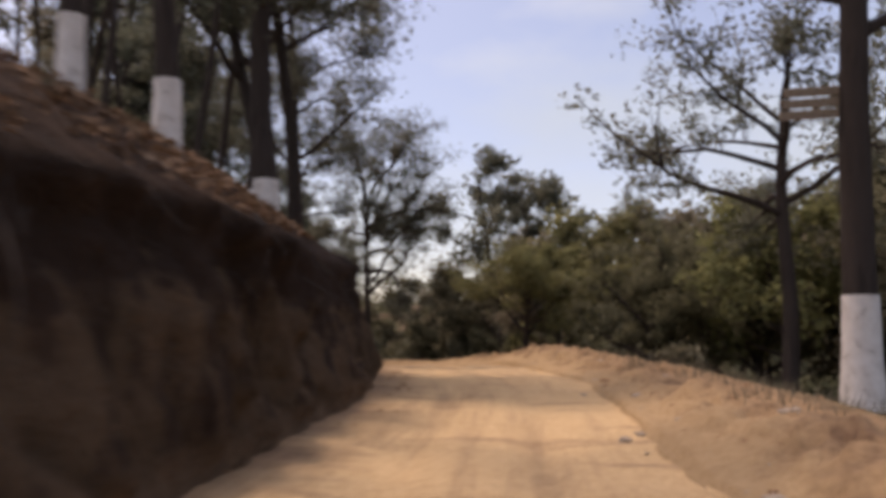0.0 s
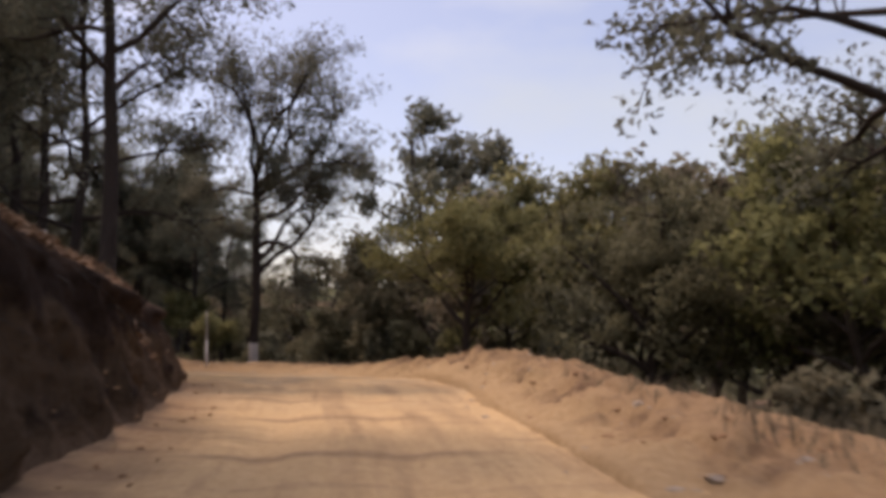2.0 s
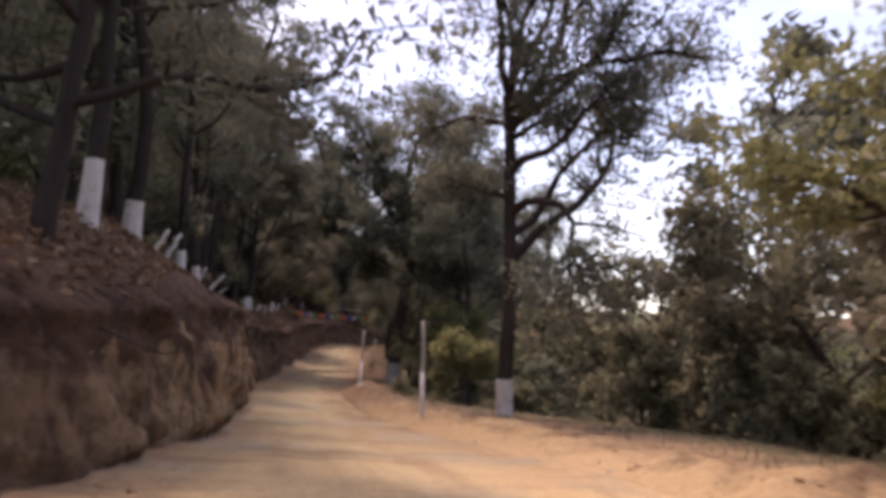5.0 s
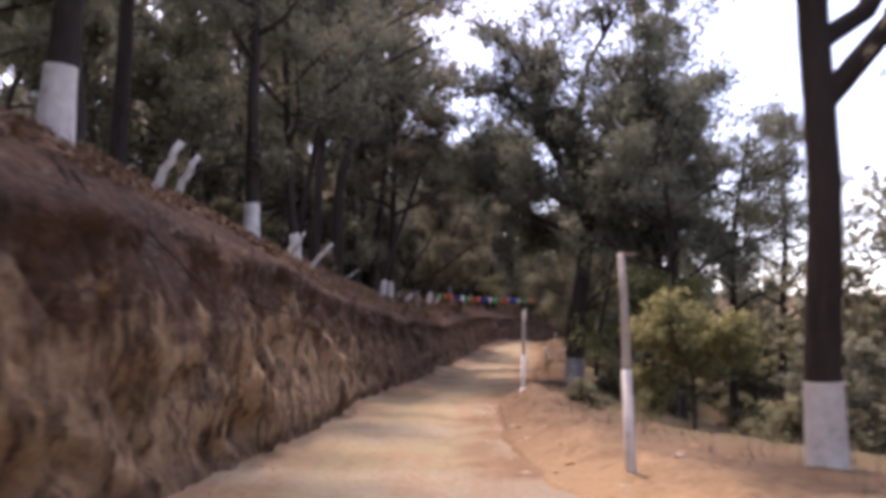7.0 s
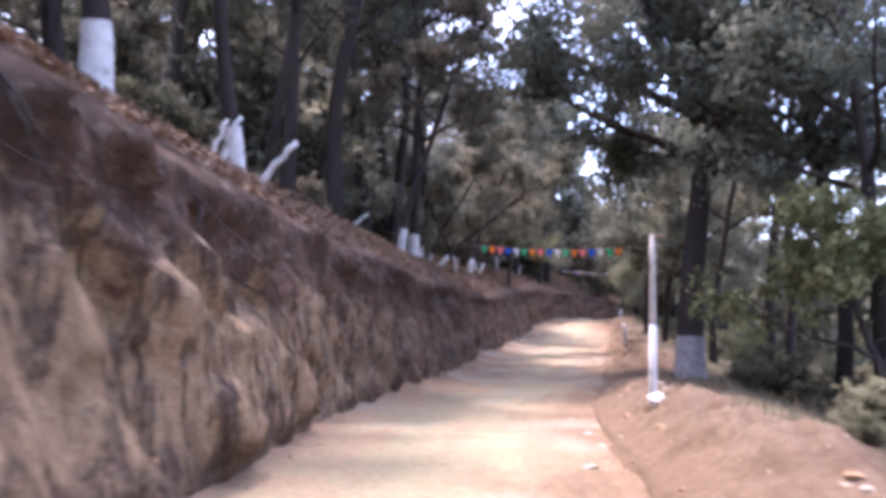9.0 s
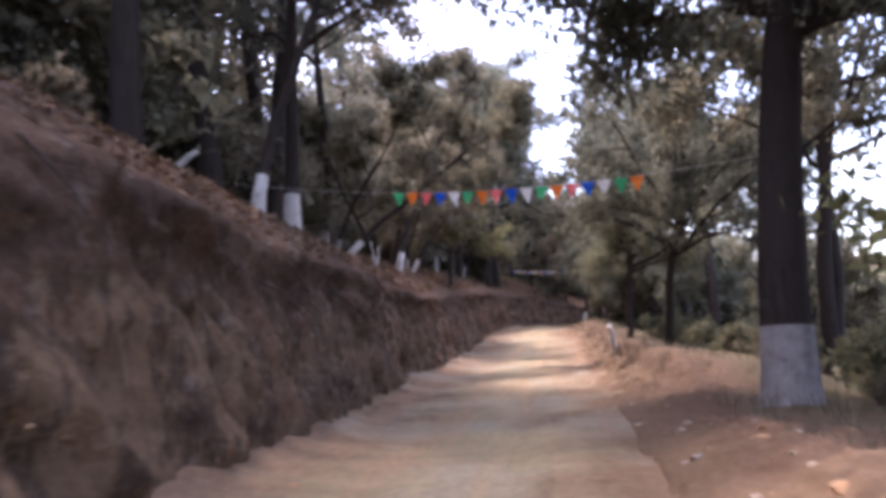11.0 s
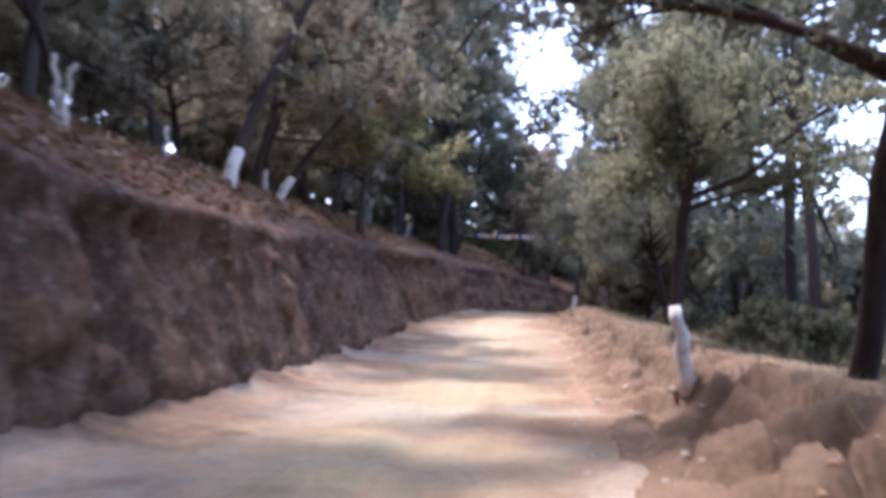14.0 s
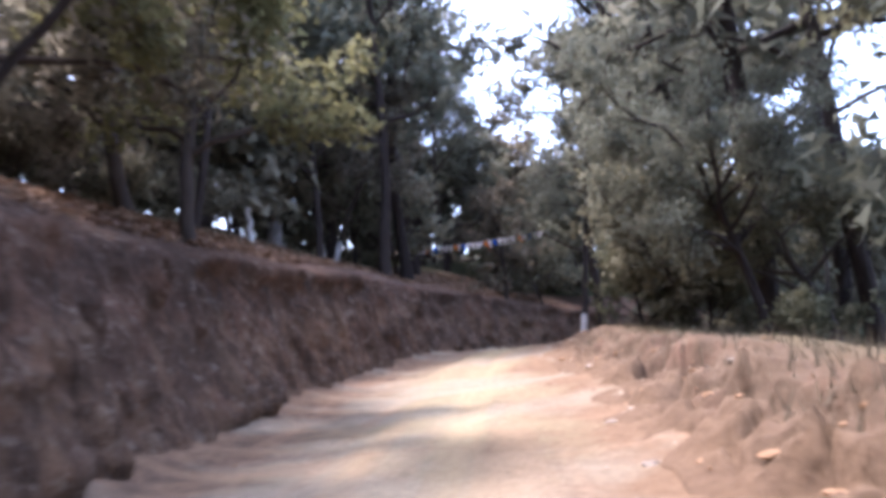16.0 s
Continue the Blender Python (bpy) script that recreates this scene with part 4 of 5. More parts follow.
OLIVE = Tree(108, 6.0, 0.2, BARK_DARK, LEAF_OAK, limbs=8, first=0.62, reach=3.2, rise=0.4, per=85, leaf_size=0.085, clump=1.05, subs=8, wobble=0.14, aspect=1.6, taper=0.6,
             own_limbs=((0.7, (0.9, 0.3, 0.35), 4.5), (0.8, (-0.6, 0.5, 0.9), 4.0), (0.9, (0.5, 0.4, 1.0), 4.6)))
for x, y, turn, scale, tilt in ((-31.9, 96.9, 0, 1.0, (0, 2)), (-36.9, 105.6, 0, 0.9, (0, -6)), (-40.6, 117.5, 250, 0.66, (0, 3))):
    taken.append((x, y))
    (OLIVE if scale == 0.9 else SPREADING).stand("oak_tree", x, y, ground_z(x, y) - 0.1, turn, scale, tilt, "dark forked oak with spreading blue-grey crown past the verge", "tree", "forked trees past the verge")
VALLEY = "dark-trunked tree below the road with dull green leaves"
for kind, x, y, turn, scale, tilt in ((SLIM[2], -25.4, 85.9, 20, 1.0, (0, -4)), (OAKS[0], -39.6, 119.6, 60, 0.85, (0, 0)),
                                      (OAKS[2], -44.0, 123.4, 300, 0.95, (0, 0)), (PINES[1], -42.5, 126.0, 10, 0.9, (0, 0)), (PINES[3], -45.5, 132.5, 110, 0.95, (0, 0))):
    taken.append((x, y))
    kind.stand("slender_tree" if kind in SLIM else "pine_tree" if kind in PINES else "oak_tree", x, y, ground_z(x, y), turn, scale, tilt, VALLEY, "tree", "trees below the road")
for kind, x, y, turn, scale, tilt in ((GOLDS[0], -49.8, 109.4, 0, 1.0, (0, 4)), (HAZY_OAKS[1], -51.2, 105.2, 40, 1.05, (0, 22)), (HAZY_OAKS[0], -50.4, 100.6, 190, 1.1, (0, 10)), (HAZY_OAKS[1], -54.2, 111.4, 280, 1.1, (0, 8)), (HAZY_OAKS[0], -46.2, 94.2, 100, 1.0, (0, 12))):
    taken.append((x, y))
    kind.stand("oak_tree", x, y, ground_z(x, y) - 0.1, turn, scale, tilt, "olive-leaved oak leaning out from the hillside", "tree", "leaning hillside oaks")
# small round-crowned trees past the first heap
TALL_GOLD = Tree(105, 6.4, 0.2, BARK_DARK, LEAF_GOLD, limbs=12, first=0.62, reach=4.0, rise=0.35, per=45, leaf_size=0.09, clump=0.95, subs=7, wobble=0.06, aspect=1.5)
UMBRELLA = Tree(109, 4.6, 0.19, BARK_DARK, LEAF_GOLD, limbs=5, first=0.62, reach=3.4, rise=0.9, per=85, leaf_size=0.085, clump=0.95, subs=8, wobble=0.10, aspect=1.5, taper=0.6, flat=0.5,
                own_limbs=((0.45, (-0.8, 0.2, 0.75), 4.6), (0.50, (0.75, -0.2, 0.8), 4.6), (0.62, (-0.3, 0.6, 0.9), 4.4), (0.7, (0.3, -0.6, 0.95), 4.2), (0.8, (0.6, 0.5, 0.9), 3.8), (0.85, (-0.6, -0.4, 0.9), 3.8)))
BROAD = Tree(110, 4.4, 0.24, BARK_DARK, LEAF_OAK, limbs=6, first=0.4, reach=4.0, rise=0.6, per=85, leaf_size=0.09, clump=0.95, subs=8, wobble=0.12, aspect=1.5, taper=0.6, flat=0.55,
             own_limbs=((0.35, (0.9, -0.1, 0.3), 4.4), (0.45, (-0.8, -0.2, 0.6), 4.8), (0.6, (0.6, 0.4, 0.9), 5.0), (0.75, (-0.4, 0.4, 1.0), 5.0), (0.85, (0.1, -0.4, 1.0), 5.0)))
for kind, x, y, z, turn, scale in ((UMBRELLA, 1.45, 43.2, -0.1, 180, 0.86), (BROAD, 8.0, 42.8, -0.1, 0, 1.0), (BROAD, 12.6, 41.0, 0.0, 170, 1.05)):
    taken.append((x, y))
    gold = kind is UMBRELLA
    kind.stand("small_tree" if gold else "oak_tree", x, y, ground_z(x, y) + z, turn, scale, (0, 0), "low forked tree with flat yellow-green crown" if gold else "low forked oak with broad dull olive crown", "tree", "low trees below the bend")
GOLDS += [TALL_GOLD]
for kind, x, y, turn, scale in ((GOLDS[0], 4.0, 53.0, 120, 1.0), (GOLDS[1], 7.2, 53.5, 10, 1.5),
                                (OAKS[1], 12.0, 49.5, 300, 1.5), (OAKS[0], 1.0, 59.0, 30, 1.35), (GOLDS[0], 13.4, 38.5, 90, 1.35), (GOLDS[0], 15.5, 54.0, 200, 1.7), (OAKS[1], 17.5, 43.0, 30, 1.6), (OAKS[1], -8.8, 76.5, 70, 1.35),
                                (GOLDS[0], -18.5, 78.5, 40, 0.85), (GOLDS[1], -12.6, 62.2, 200, 0.55), (OAKS[1], 19.0, 34.0, 110, 1.6), (OAKS[0], 16.0, 27.5, 250, 1.5), (GOLDS[0], 8.5, 58.0, 80, 1.8)):
    taken.append((x, y))
    gold = kind in GOLDS
    kind.stand("small_tree" if gold else "oak_tree", x, y, ground_z(x, y) - 0.1, turn, scale, (0, 0), "low spreading tree with yellow-green crown" if gold else "low spreading oak with dull olive crown", "tree", "low trees below the bend")
for kind, x, y, turn, scale in ((1, 16.4, 38.4, 60, 1.1), (1, 19.6, 46.0, 200, 1.3), (1, 15.2, 47.8, 270, 1.2), (1, 10.4, 53.6, 30, 1.25), (1, 19.0, 39.0, 90, 1.2), (1, 21.5, 51.0, 150, 1.35)):
    taken.append((x, y))
    THICKET[kind].stand("small_tree", x, y, ground_z(x, y) - 0.1, turn, scale, (0, 0), "dense brown-olive tree on the slope below the road", "tree", "brown trees below the bend")
# low dense woods past the bend tree
for kind, x, y, turn, scale in ((2, -5.2, 58.5, 0, 0.54), (0, -2.2, 59.5, 60, 0.45), (2, 1.2, 58.0, 120, 0.58), (2, -4.0, 63.0, 180, 0.65), (0, 3.2, 62.5, 240, 0.50), (2, 5.8, 57.5, 300, 0.61), (0, -6.6, 66.0, 30, 0.54),
                                (2, -0.6, 65.5, 90, 0.68), (0, -9.4, 63.5, 150, 0.40), (2, -8.4, 70.5, 210, 0.65), (2, -1.0, 54.5, 20, 0.43), (2, 3.6, 54.5, 80, 0.47)):
    taken.append((x, y))
    THICKET[kind].stand("small_tree", x, y, ground_z(x, y) - 0.1, turn, scale, (0, 0), "low dense olive tree past the road bend", "tree", "low woods past the bend")
# broad dark crowns between there and the bunting tree
for x, y, turn, scale in ((-18.6, 79.2, 0, 0.92),):
    taken.append((x, y))
    CREST_PINE.stand("pine_tree", x, y, ground_z(x, y) - 0.1, turn, scale, (0, 0), "dense dark tree standing below the verge", "tree", "trees below the road")
# tall far trees that stand over them
for kind, x, y, scale in ((1, 0.4, 78.0, 1.4), (3, 3.5, 80.0, 1.3), (0, 6.6, 79.0, 1.45), (2, 11.5, 72.0, 1.4), (1, -5.0, 82.0, 0.62), (0, 16.0, 68.0, 1.0), (3, 21.0, 60.0, 0.85), (2, 24.0, 52.0, 1.0)):
    taken.append((x, y))
    FAR_PINES[kind].stand("pine_tree", x, y, ground_z(x, y) - 0.3, 40 * kind, scale, (0, 0), "tall bluish pine standing over the low trees", "tree", "far tall pines")

# woods on the hillside and in the valley
fill = random.Random(4)


def scatter(kinds, count, s0, s1, d0, d1, gap, name, label, group, scale=(0.8, 1.15), category="tree", sink=0.15, ok=None):
    made = tries = 0
    while made < count and tries < count * 30:
        tries += 1
        s, d = fill.uniform(s0, s1), fill.uniform(d0, d1)
        x, y = (float(v) for v in place(s, d))
        if not clear_of(x, y, gap) or (ok and not ok(s, d)):
            continue
        ss, dd = road_coords([x], [y])
        if abs(float(dd[0]) - d) > 2:
            continue
        taken.append((x, y))
        made += 1
        fill.choice(kinds).stand(name, x, y, ground_z(x, y) - sink, fill.uniform(0, 360), fill.uniform(*scale), (fill.uniform(-3, 3), fill.uniform(-3, 3)), label, category, group)


BACK = lambda gap: (lambda s, d: d < by(s, CREST_D) - gap)
HILL_PINE = "tall dark pine on the hillside above the road"


def bearing(s, d, x0, y0):
    x, y = place(s, d)
    return math.degrees(math.atan2(x0 - float(x), float(y) - y0))


NEAR_CREST = lambda s, d: s > 82 or d > -13.5
OPEN_VIEW = lambda s, d: not (s < 86 and 6 < bearing(s, d, -9.0, 47.7) < 24)


def off_lane(s, d):
    """Clear of the canopy opening along the road, shaped to fit the camera's view."""
    x, y = place(s, d)
    side = 0.891 * (float(x) + 37.0) + 0.454 * (float(y) - 98.0)
    return not -5.0 < side < 4.5


for kind, x, y, turn, scale in ((0, -63.1, 126.0, 0, 1.15), (2, -66.4, 133.8, 90, 1.3), (1, -69.0, 131.4, 200, 1.1), (3, -61.6, 128.4, 300, 1.0), (2, -60.6, 119.6, 140, 1.2)):
    taken.append((x, y))
    FAR_PINES[kind].stand("pine_tree", x, y, ground_z(x, y) - 0.2, turn, scale, (0, 0), "tall dense pine behind the end of the cut", "tree", "pines at the far bend")
for kind, x, y, turn, scale in ((0, -64.7, 123.6, 20, 1.25), (0, -65.0, 136.2, 120, 1.2), (1, -70.5, 129.2, 240, 1.2), (1, -62.2, 130.8, 60, 0.9)):
    taken.append((x, y))
    THICKET[kind].stand("small_tree", x, y, ground_z(x, y) - 0.1, turn, scale, (0, 0), "dense brown-green young tree on the shaded hillside", "tree", "hillside thicket")
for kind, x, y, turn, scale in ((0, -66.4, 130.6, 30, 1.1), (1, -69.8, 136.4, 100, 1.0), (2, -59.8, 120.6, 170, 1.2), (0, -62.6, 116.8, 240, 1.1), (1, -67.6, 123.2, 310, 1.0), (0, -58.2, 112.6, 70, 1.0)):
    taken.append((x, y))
    HAZY_THICKET[kind].stand("small_tree", x, y, ground_z(x, y) - 0.1, turn, scale, (0, 0), "dense brown-green young tree on the shaded hillside", "tree", "hillside thicket")
for x, y, turn, scale in ((-63.4, 141.6, 40, 0.95), (-66.8, 147.5, 160, 1.1)):
    taken.append((x, y))
    DENSE[1].stand("pine_tree", x, y, ground_z(x, y) - 0.2, turn, scale, (0, 0), "tall dense pine behind the end of the cut", "tree", "pines at the far bend")
# tall pines on both sides of that opening at the far bend
for kind, x, y, turn, scale in ((3, -58.6, 130.0, 10, 1.15), (1, -61.5, 135.0, 80, 1.25), (3, -66.0, 142.5, 150, 1.3), (0, -57.0, 126.0, 220, 1.2), (1, -70.0, 150.0, 40, 1.4), (3, -51.4, 143.5, 300, 1.1), 
                                (1, -52.5, 150.0, 20, 1.3), (3, -47.0, 141.0, 100, 1.2), (0, -44.0, 137.0, 170, 1.25), (1, -40.5, 131.0, 200, 1.2), (3, -50.5, 152.0, 60, 1.3), (1, -45.7, 129.5, 130, 1.15), (3, -41.2, 120.6, 250, 1.0), (1, -34.8, 113.8, 40, 0.95), (2, -30.2, 107.5, 140, 0.95)):
    taken.append((x, y))
    FAR_PINES[kind].stand("pine_tree", x, y, ground_z(x, y) - 0.2, turn, scale, (0, 0), "tall dense pine behind the end of the cut", "tree", "pines at the far bend")

# dense crowns low down above the inside of the bend
for kind, x, y, turn, scale in ((1, -12.4, 42.2, 200, 0.95),):
    taken.append((x, y))
    DENSE[kind].stand("pine_tree", x, y, ground_z(x, y) - 0.1, turn, scale, (0, 0), "bushy dark pine with low branches above the cut", "tree", "pines above the first cut")
scatter(HAZY_THICKET, 36, 46, 190, -22, -8.5, 2.4, "small_tree", "dense brown-green young tree on the shaded hillside", "hillside thicket", (0.6, 1.05), ok=lambda s, d: BACK(2.6)(s, d) and NEAR_CREST(s, d))
scatter(BROWN_BUSH, 24, 92, 150, -15, -8.5, 1.3, "shrub", "dry brown bush on the crest of the bank", "brown bushes on the crest", (0.8, 1.3), "shrub", 0.05, ok=BACK(2.6))
scatter(THICKET, 14, 134, 172, 3.5, 14, 2.2, "small_tree", "dense dark young tree past the end of the verge", "trees at the far bend", (0.6, 0.95))
scatter(THICKET, 8, 146, 176, -14, -5.5, 2.2, "small_tree", "dense dark young tree past the end of the cut", "trees at the far bend", (0.6, 0.95))
scatter(THICKET, 24, 40, 134, 9, 26, 2.6, "small_tree", "dense brown-green young tree below the road", "valley thicket", (0.5, 0.9), ok=OPEN_VIEW)
scatter(THIN, 13, 6, 36, -17, -6.6, 1.5, "slender_tree", "thin tall dark trunk above the cut bank", "trees above the first cut", (0.85, 1.2))
scatter(FAR_PINES, 5, 46, 66, -13, -9, 2.6, "pine_tree", HILL_PINE, "hillside pines", (0.85, 1.15))
scatter(PINES, 14, 48, 140, -11.5, -7.6, 3.0, "pine_tree", HILL_PINE, "hillside pines", (0.8, 1.1), ok=BACK(1.0))
scatter(HAZY_PINES, 16, 46, 140, -20, -10, 2.6, "pine_tree", HILL_PINE, "hillside pines", (0.95, 1.25), ok=lambda s, d: BACK(2.0)(s, d) and off_lane(s, d) and NEAR_CREST(s, d))
scatter(HAZY_PINES, 14, 46, 190, -48, -18, 3.2, "pine_tree", HILL_PINE, "hillside pines", (1.0, 1.35), ok=lambda s, d: off_lane(s, d) and NEAR_CREST(s, d))
scatter(HAZY_OAKS[:2], 12, 50, 130, -13, -8.4, 2.2, "oak_tree", "low dull-leaved oak on the hillside", "hillside oaks", (0.55, 0.9), ok=BACK(1.0))
scatter(HAZY_OAKS[2:], 36, 44, 190, -34, -9, 2.0, "oak_tree", "low dull-leaved oak on the hillside", "hillside oaks", (0.6, 1.05), ok=lambda s, d: BACK(2.5)(s, d) and NEAR_CREST(s, d))
scatter(FAR_PINES, 12, 98, 150, 7.5, 24, 3.2, "pine_tree", "tall dark pine on the slope below the road", "valley pines", (0.9, 1.15), ok=lambda s, d: not 4 < bearing(s, d, -26.0, 76.0) < 16 and not 3 < bearing(s, d, -5.2, 41.6) < 18.5)
scatter(FAR_OAKS, 34, 58, 185, 8.5, 34, 3.0, "oak_tree", "dull green tree in the valley below the road", "valley trees", (0.6, 1.0), ok=OPEN_VIEW)
scatter(FAR_OAKS + FAR_PINES, 24, 5, 185, 36, 95, 4.5, "oak_tree", "dull green tree far down the valley", "far valley trees", (0.7, 1.1))
scatter(SHRUBS, 60, 44, 160, -20, -7.2, 1.1, "shrub", "low dry brown shrub on the leaf-strewn hillside", "hillside shrubs", (0.5, 0.95), "shrub", 0.05, ok=BACK(1.8))
scatter(SHRUBS[:2] + SHRUBS[3:], 95, 21, 165, 4.4, 18, 1.1, "shrub", "bushy green-brown shrub below the verge", "verge shrubs", (0.5, 1.0), "shrub", 0.1, ok=lambda s, d: d > by(s, RIGHT) + by(s, SHELF) - 0.3)

# low young trees closing the hillside behind the end of the cut
for i, (x, y) in enumerate(((-67.4, 146.5), (-69.1, 145.5), (-70.7, 144.3), (-72.3, 143.1), (-73.8, 141.9), (-75.3, 140.6), (-76.8, 139.2), (-64.6, 148.6), (-62.4, 146.2), (-60.2, 147.6))):
    THICKET[i % 2].stand("small_tree", x, y, ground_z(x, y) - 0.1, 70 * i, 1.05 + 0.1 * (i % 3), (0, 0), "dense brown-green young tree on the shaded hillside", "tree", "hillside thicket")
for kind, x, y, turn, scale in ((1, -45.0, 88.6, 140, 1.2), (3, -40.3, 84.9, 250, 1.1)):
    HAZY_PINES[kind].stand("pine_tree", x, y, ground_z(x, y) - 0.2, turn, scale, (0, 0), HILL_PINE, "tree", "hillside pines")
for kind, x, y, turn, scale in ((0, -60.6, 120.9, 40, 1.0), (1, -63.2, 121.0, 160, 1.1), (0, -61.4, 126.6, 250, 0.8), (1, -60.2, 131.6, 300, 0.9)):
    HAZY_THICKET[kind].stand("small_tree", x, y, ground_z(x, y) - 0.1, turn, scale, (0, 0), "dense brown-green young tree on the shaded hillside", "tree", "hillside thicket")
for kind, x, y, turn, scale in ((3, -39.0, 121.5, 80, 1.0), (1, -36.4, 118.4, 200, 1.0)):
    FAR_PINES[kind].stand("pine_tree", x, y, ground_z(x, y) - 0.2, turn, scale, (0, 0), "tall dark pine on the slope below the road", "tree", "valley pines")
FAR_PINES[3].stand("pine_tree", -53.4, 140.3, ground_z(-53.4, 140.3) - 0.2, 120, 1.0, (0, 0), "tall dense pine behind the end of the cut", "tree", "pines at the far bend")

# ---- posts, bunting, stumps, stones, litter ----
def part(name, bm, material, parent, label=""):
    me = bpy.data.meshes.new(name)
    bm.to_mesh(me)
    bm.free()
    me.materials.append(material)
    ob = new(name, me)
    ob.parent = parent
    if label:
        ob["label"] = label
    return ob


def tube_part(name, pts, radii, material, parent, label="", sides=9):
    g = Geo()
    g.tube(pts, radii, sides)
    bm = bmesh.new()
    me = g.mesh(name, material)
    bm.from_mesh(me)
    bpy.data.meshes.remove(me)
    for ring in (range(sides), range(len(bm.verts) - sides, len(bm.verts))):
        bm.verts.ensure_lookup_table()
        bm.faces.new([bm.verts[i] for i in ring])
    bmesh.ops.recalc_face_normals(bm, faces=bm.faces)
    for f in bm.faces:
        f.smooth = len(f.verts) == 4
    return part(name, bm, material, parent, label)


def wooden_post(x, y, height, white, lean):
    root = new("wooden_post")
    z = ground_z(x, y) + 0.05
    root.matrix_world = Matrix.Translation((x, y, z)) @ pose(0, 0, 0, lean[0], lean[1], 0)
    wob = random.Random(int(height * 100))
    heights = [-0.3, 0.2, white, white + 0.5, (white + height) / 2 + 0.2, height]
    pts = [(wob.uniform(-0.012, 0.012), wob.uniform(-0.012, 0.012), h) for h in heights]
    shaft = tube_part("shaft", pts, [0.062, 0.06, 0.057, 0.054, 0.05, 0.045], POLE, root)
    low = [p for p in pts if p[2] <= white]
    tube_part("painted_band", low, [0.068, 0.066, 0.063][: len(low)], WHITE, shaft, "whitewashed lower part")
    bm = bmesh.new()
    bmesh.ops.create_cube(bm, size=1.0, matrix=Matrix.Translation((0.06, 0.02, height - 0.03)) @ Matrix.Diagonal((0.26, 0.05, 0.04, 1)))
    bmesh.ops.bevel(bm, geom=bm.edges[:], offset=0.008, segments=1, affect="EDGES")
    part("cross_piece", bm, WOOD, root)
    return tagged(root, "slim wooden post with whitewashed lower half on the verge", "post", "roadside posts")


wooden_post(-10.85, 54.47, 2.65, 1.2, (1.4, -2.2))
wooden_post(-20.0, 68.14, 2.6, 1.15, (0, 0.5))


def rock_mesh(seed, flat=0.7):
    bm = bmesh.new()
    bmesh.ops.create_icosphere(bm, subdivisions=2, radius=1.0)
    r = random.Random(seed)
    off = Vector((r.uniform(0, 50), r.uniform(0, 50), r.uniform(0, 50)))
    for v in bm.verts:
        v.co *= 1 + 0.55 * noise.noise(v.co * 1.3 + off) + 0.2 * noise.noise(v.co * 3.1 + off)
        v.co.z *= flat
    return bm


foot_stone = new("stone")
foot_stone.matrix_world = Matrix.Translation((-19.85, 67.95, ground_z(-19.85, 67.95) + 0.0)) @ Matrix.Scale(0.16, 4)
part("rock", rock_mesh(3), WHITE, foot_stone, "whitewashed stone")
tagged(foot_stone, "whitewashed stone at the foot of a post", "stone")


# whitewashed stumps and forked stems on the crest
def stump(x, y, stems, name="forked_stump", label="forked whitewashed stump on the crest of the bank"):
    root = new(name)
    root.matrix_world = Matrix.Translation((x, y, ground_z(x, y)))
    for i, (bx, by_, dx, dy, dz, r) in enumerate(stems):
        n = 6
        pts = [(bx + dx * (k / n) ** 1.3 + 0.03 * math.sin(k * 2 + i), by_ + dy * (k / n) ** 1.3 + 0.03 * math.cos(k * 3 + i), -0.2 + (dz + 0.2) * k / n) for k in range(n + 1)]
        tube_part("stem", pts, [r * (1.2 - 0.35 * k / n) for k in range(n + 1)], WHITE, root)
    return tagged(root, label, "stump", "whitewashed stumps")


stump(-20.5, 54.35, ((0, 0, 0.40, 0.30, 0.95, 0.085),), "stump", "leaning whitewashed stump on the crest of the bank")
stump(-23.4, 57.0, ((0, 0, 0.45, 0.32, 1.05, 0.085),), "stump", "short leaning whitewashed stump on the bank")
stump(-28.6, 65.9, ((0, 0, 0.26, 0.2, 0.8, 0.055), (0.2, 0.12, 0.30, 0.22, 0.85, 0.055)), label="two thin whitewashed stems leaning on the bank")
stump(-29.0, 67.3, ((0.2, 0.1, 0.65, 0.45, 0.8, 0.075),), "stump", "short leaning whitewashed stump on the bank")
stump(-36.4, 77.6, ((0, 0, 0.8, 0.55, 0.62, 0.075),), "leaning_log", "short whitewashed log leaning over the crest")
stump(-42.4, 92.6, ((0, 0, -0.10, -0.06, 1.05, 0.05), (0, 0, 0.22, 0.10, 0.9, 0.042)), label="forked whitewashed stem on the crest of the bank")
stump(-46.2, 97.6, ((0, 0, 0.05, 0.0, 0.8, 0.05),), "stump", "thin upright whitewashed stump on the bank")
stump(-34.05, 96.9, ((0, 0, -0.14, -0.05, 1.0, 0.10),), "stump", "broken leaning stump with peeling whitewash on the verge")
stump(-57.2, 118.6, ((0, 0, 0.0, 0.0, 1.25, 0.09),), "stump", "upright whitewashed stump on the bank")


SHRUBS[0].stand("shrub", -15.87, 63.99, ground_z(-15.87, 63.99) - 0.1, 30, 0.55, (0, 0), "small green bush on the edge of the verge", "shrub")

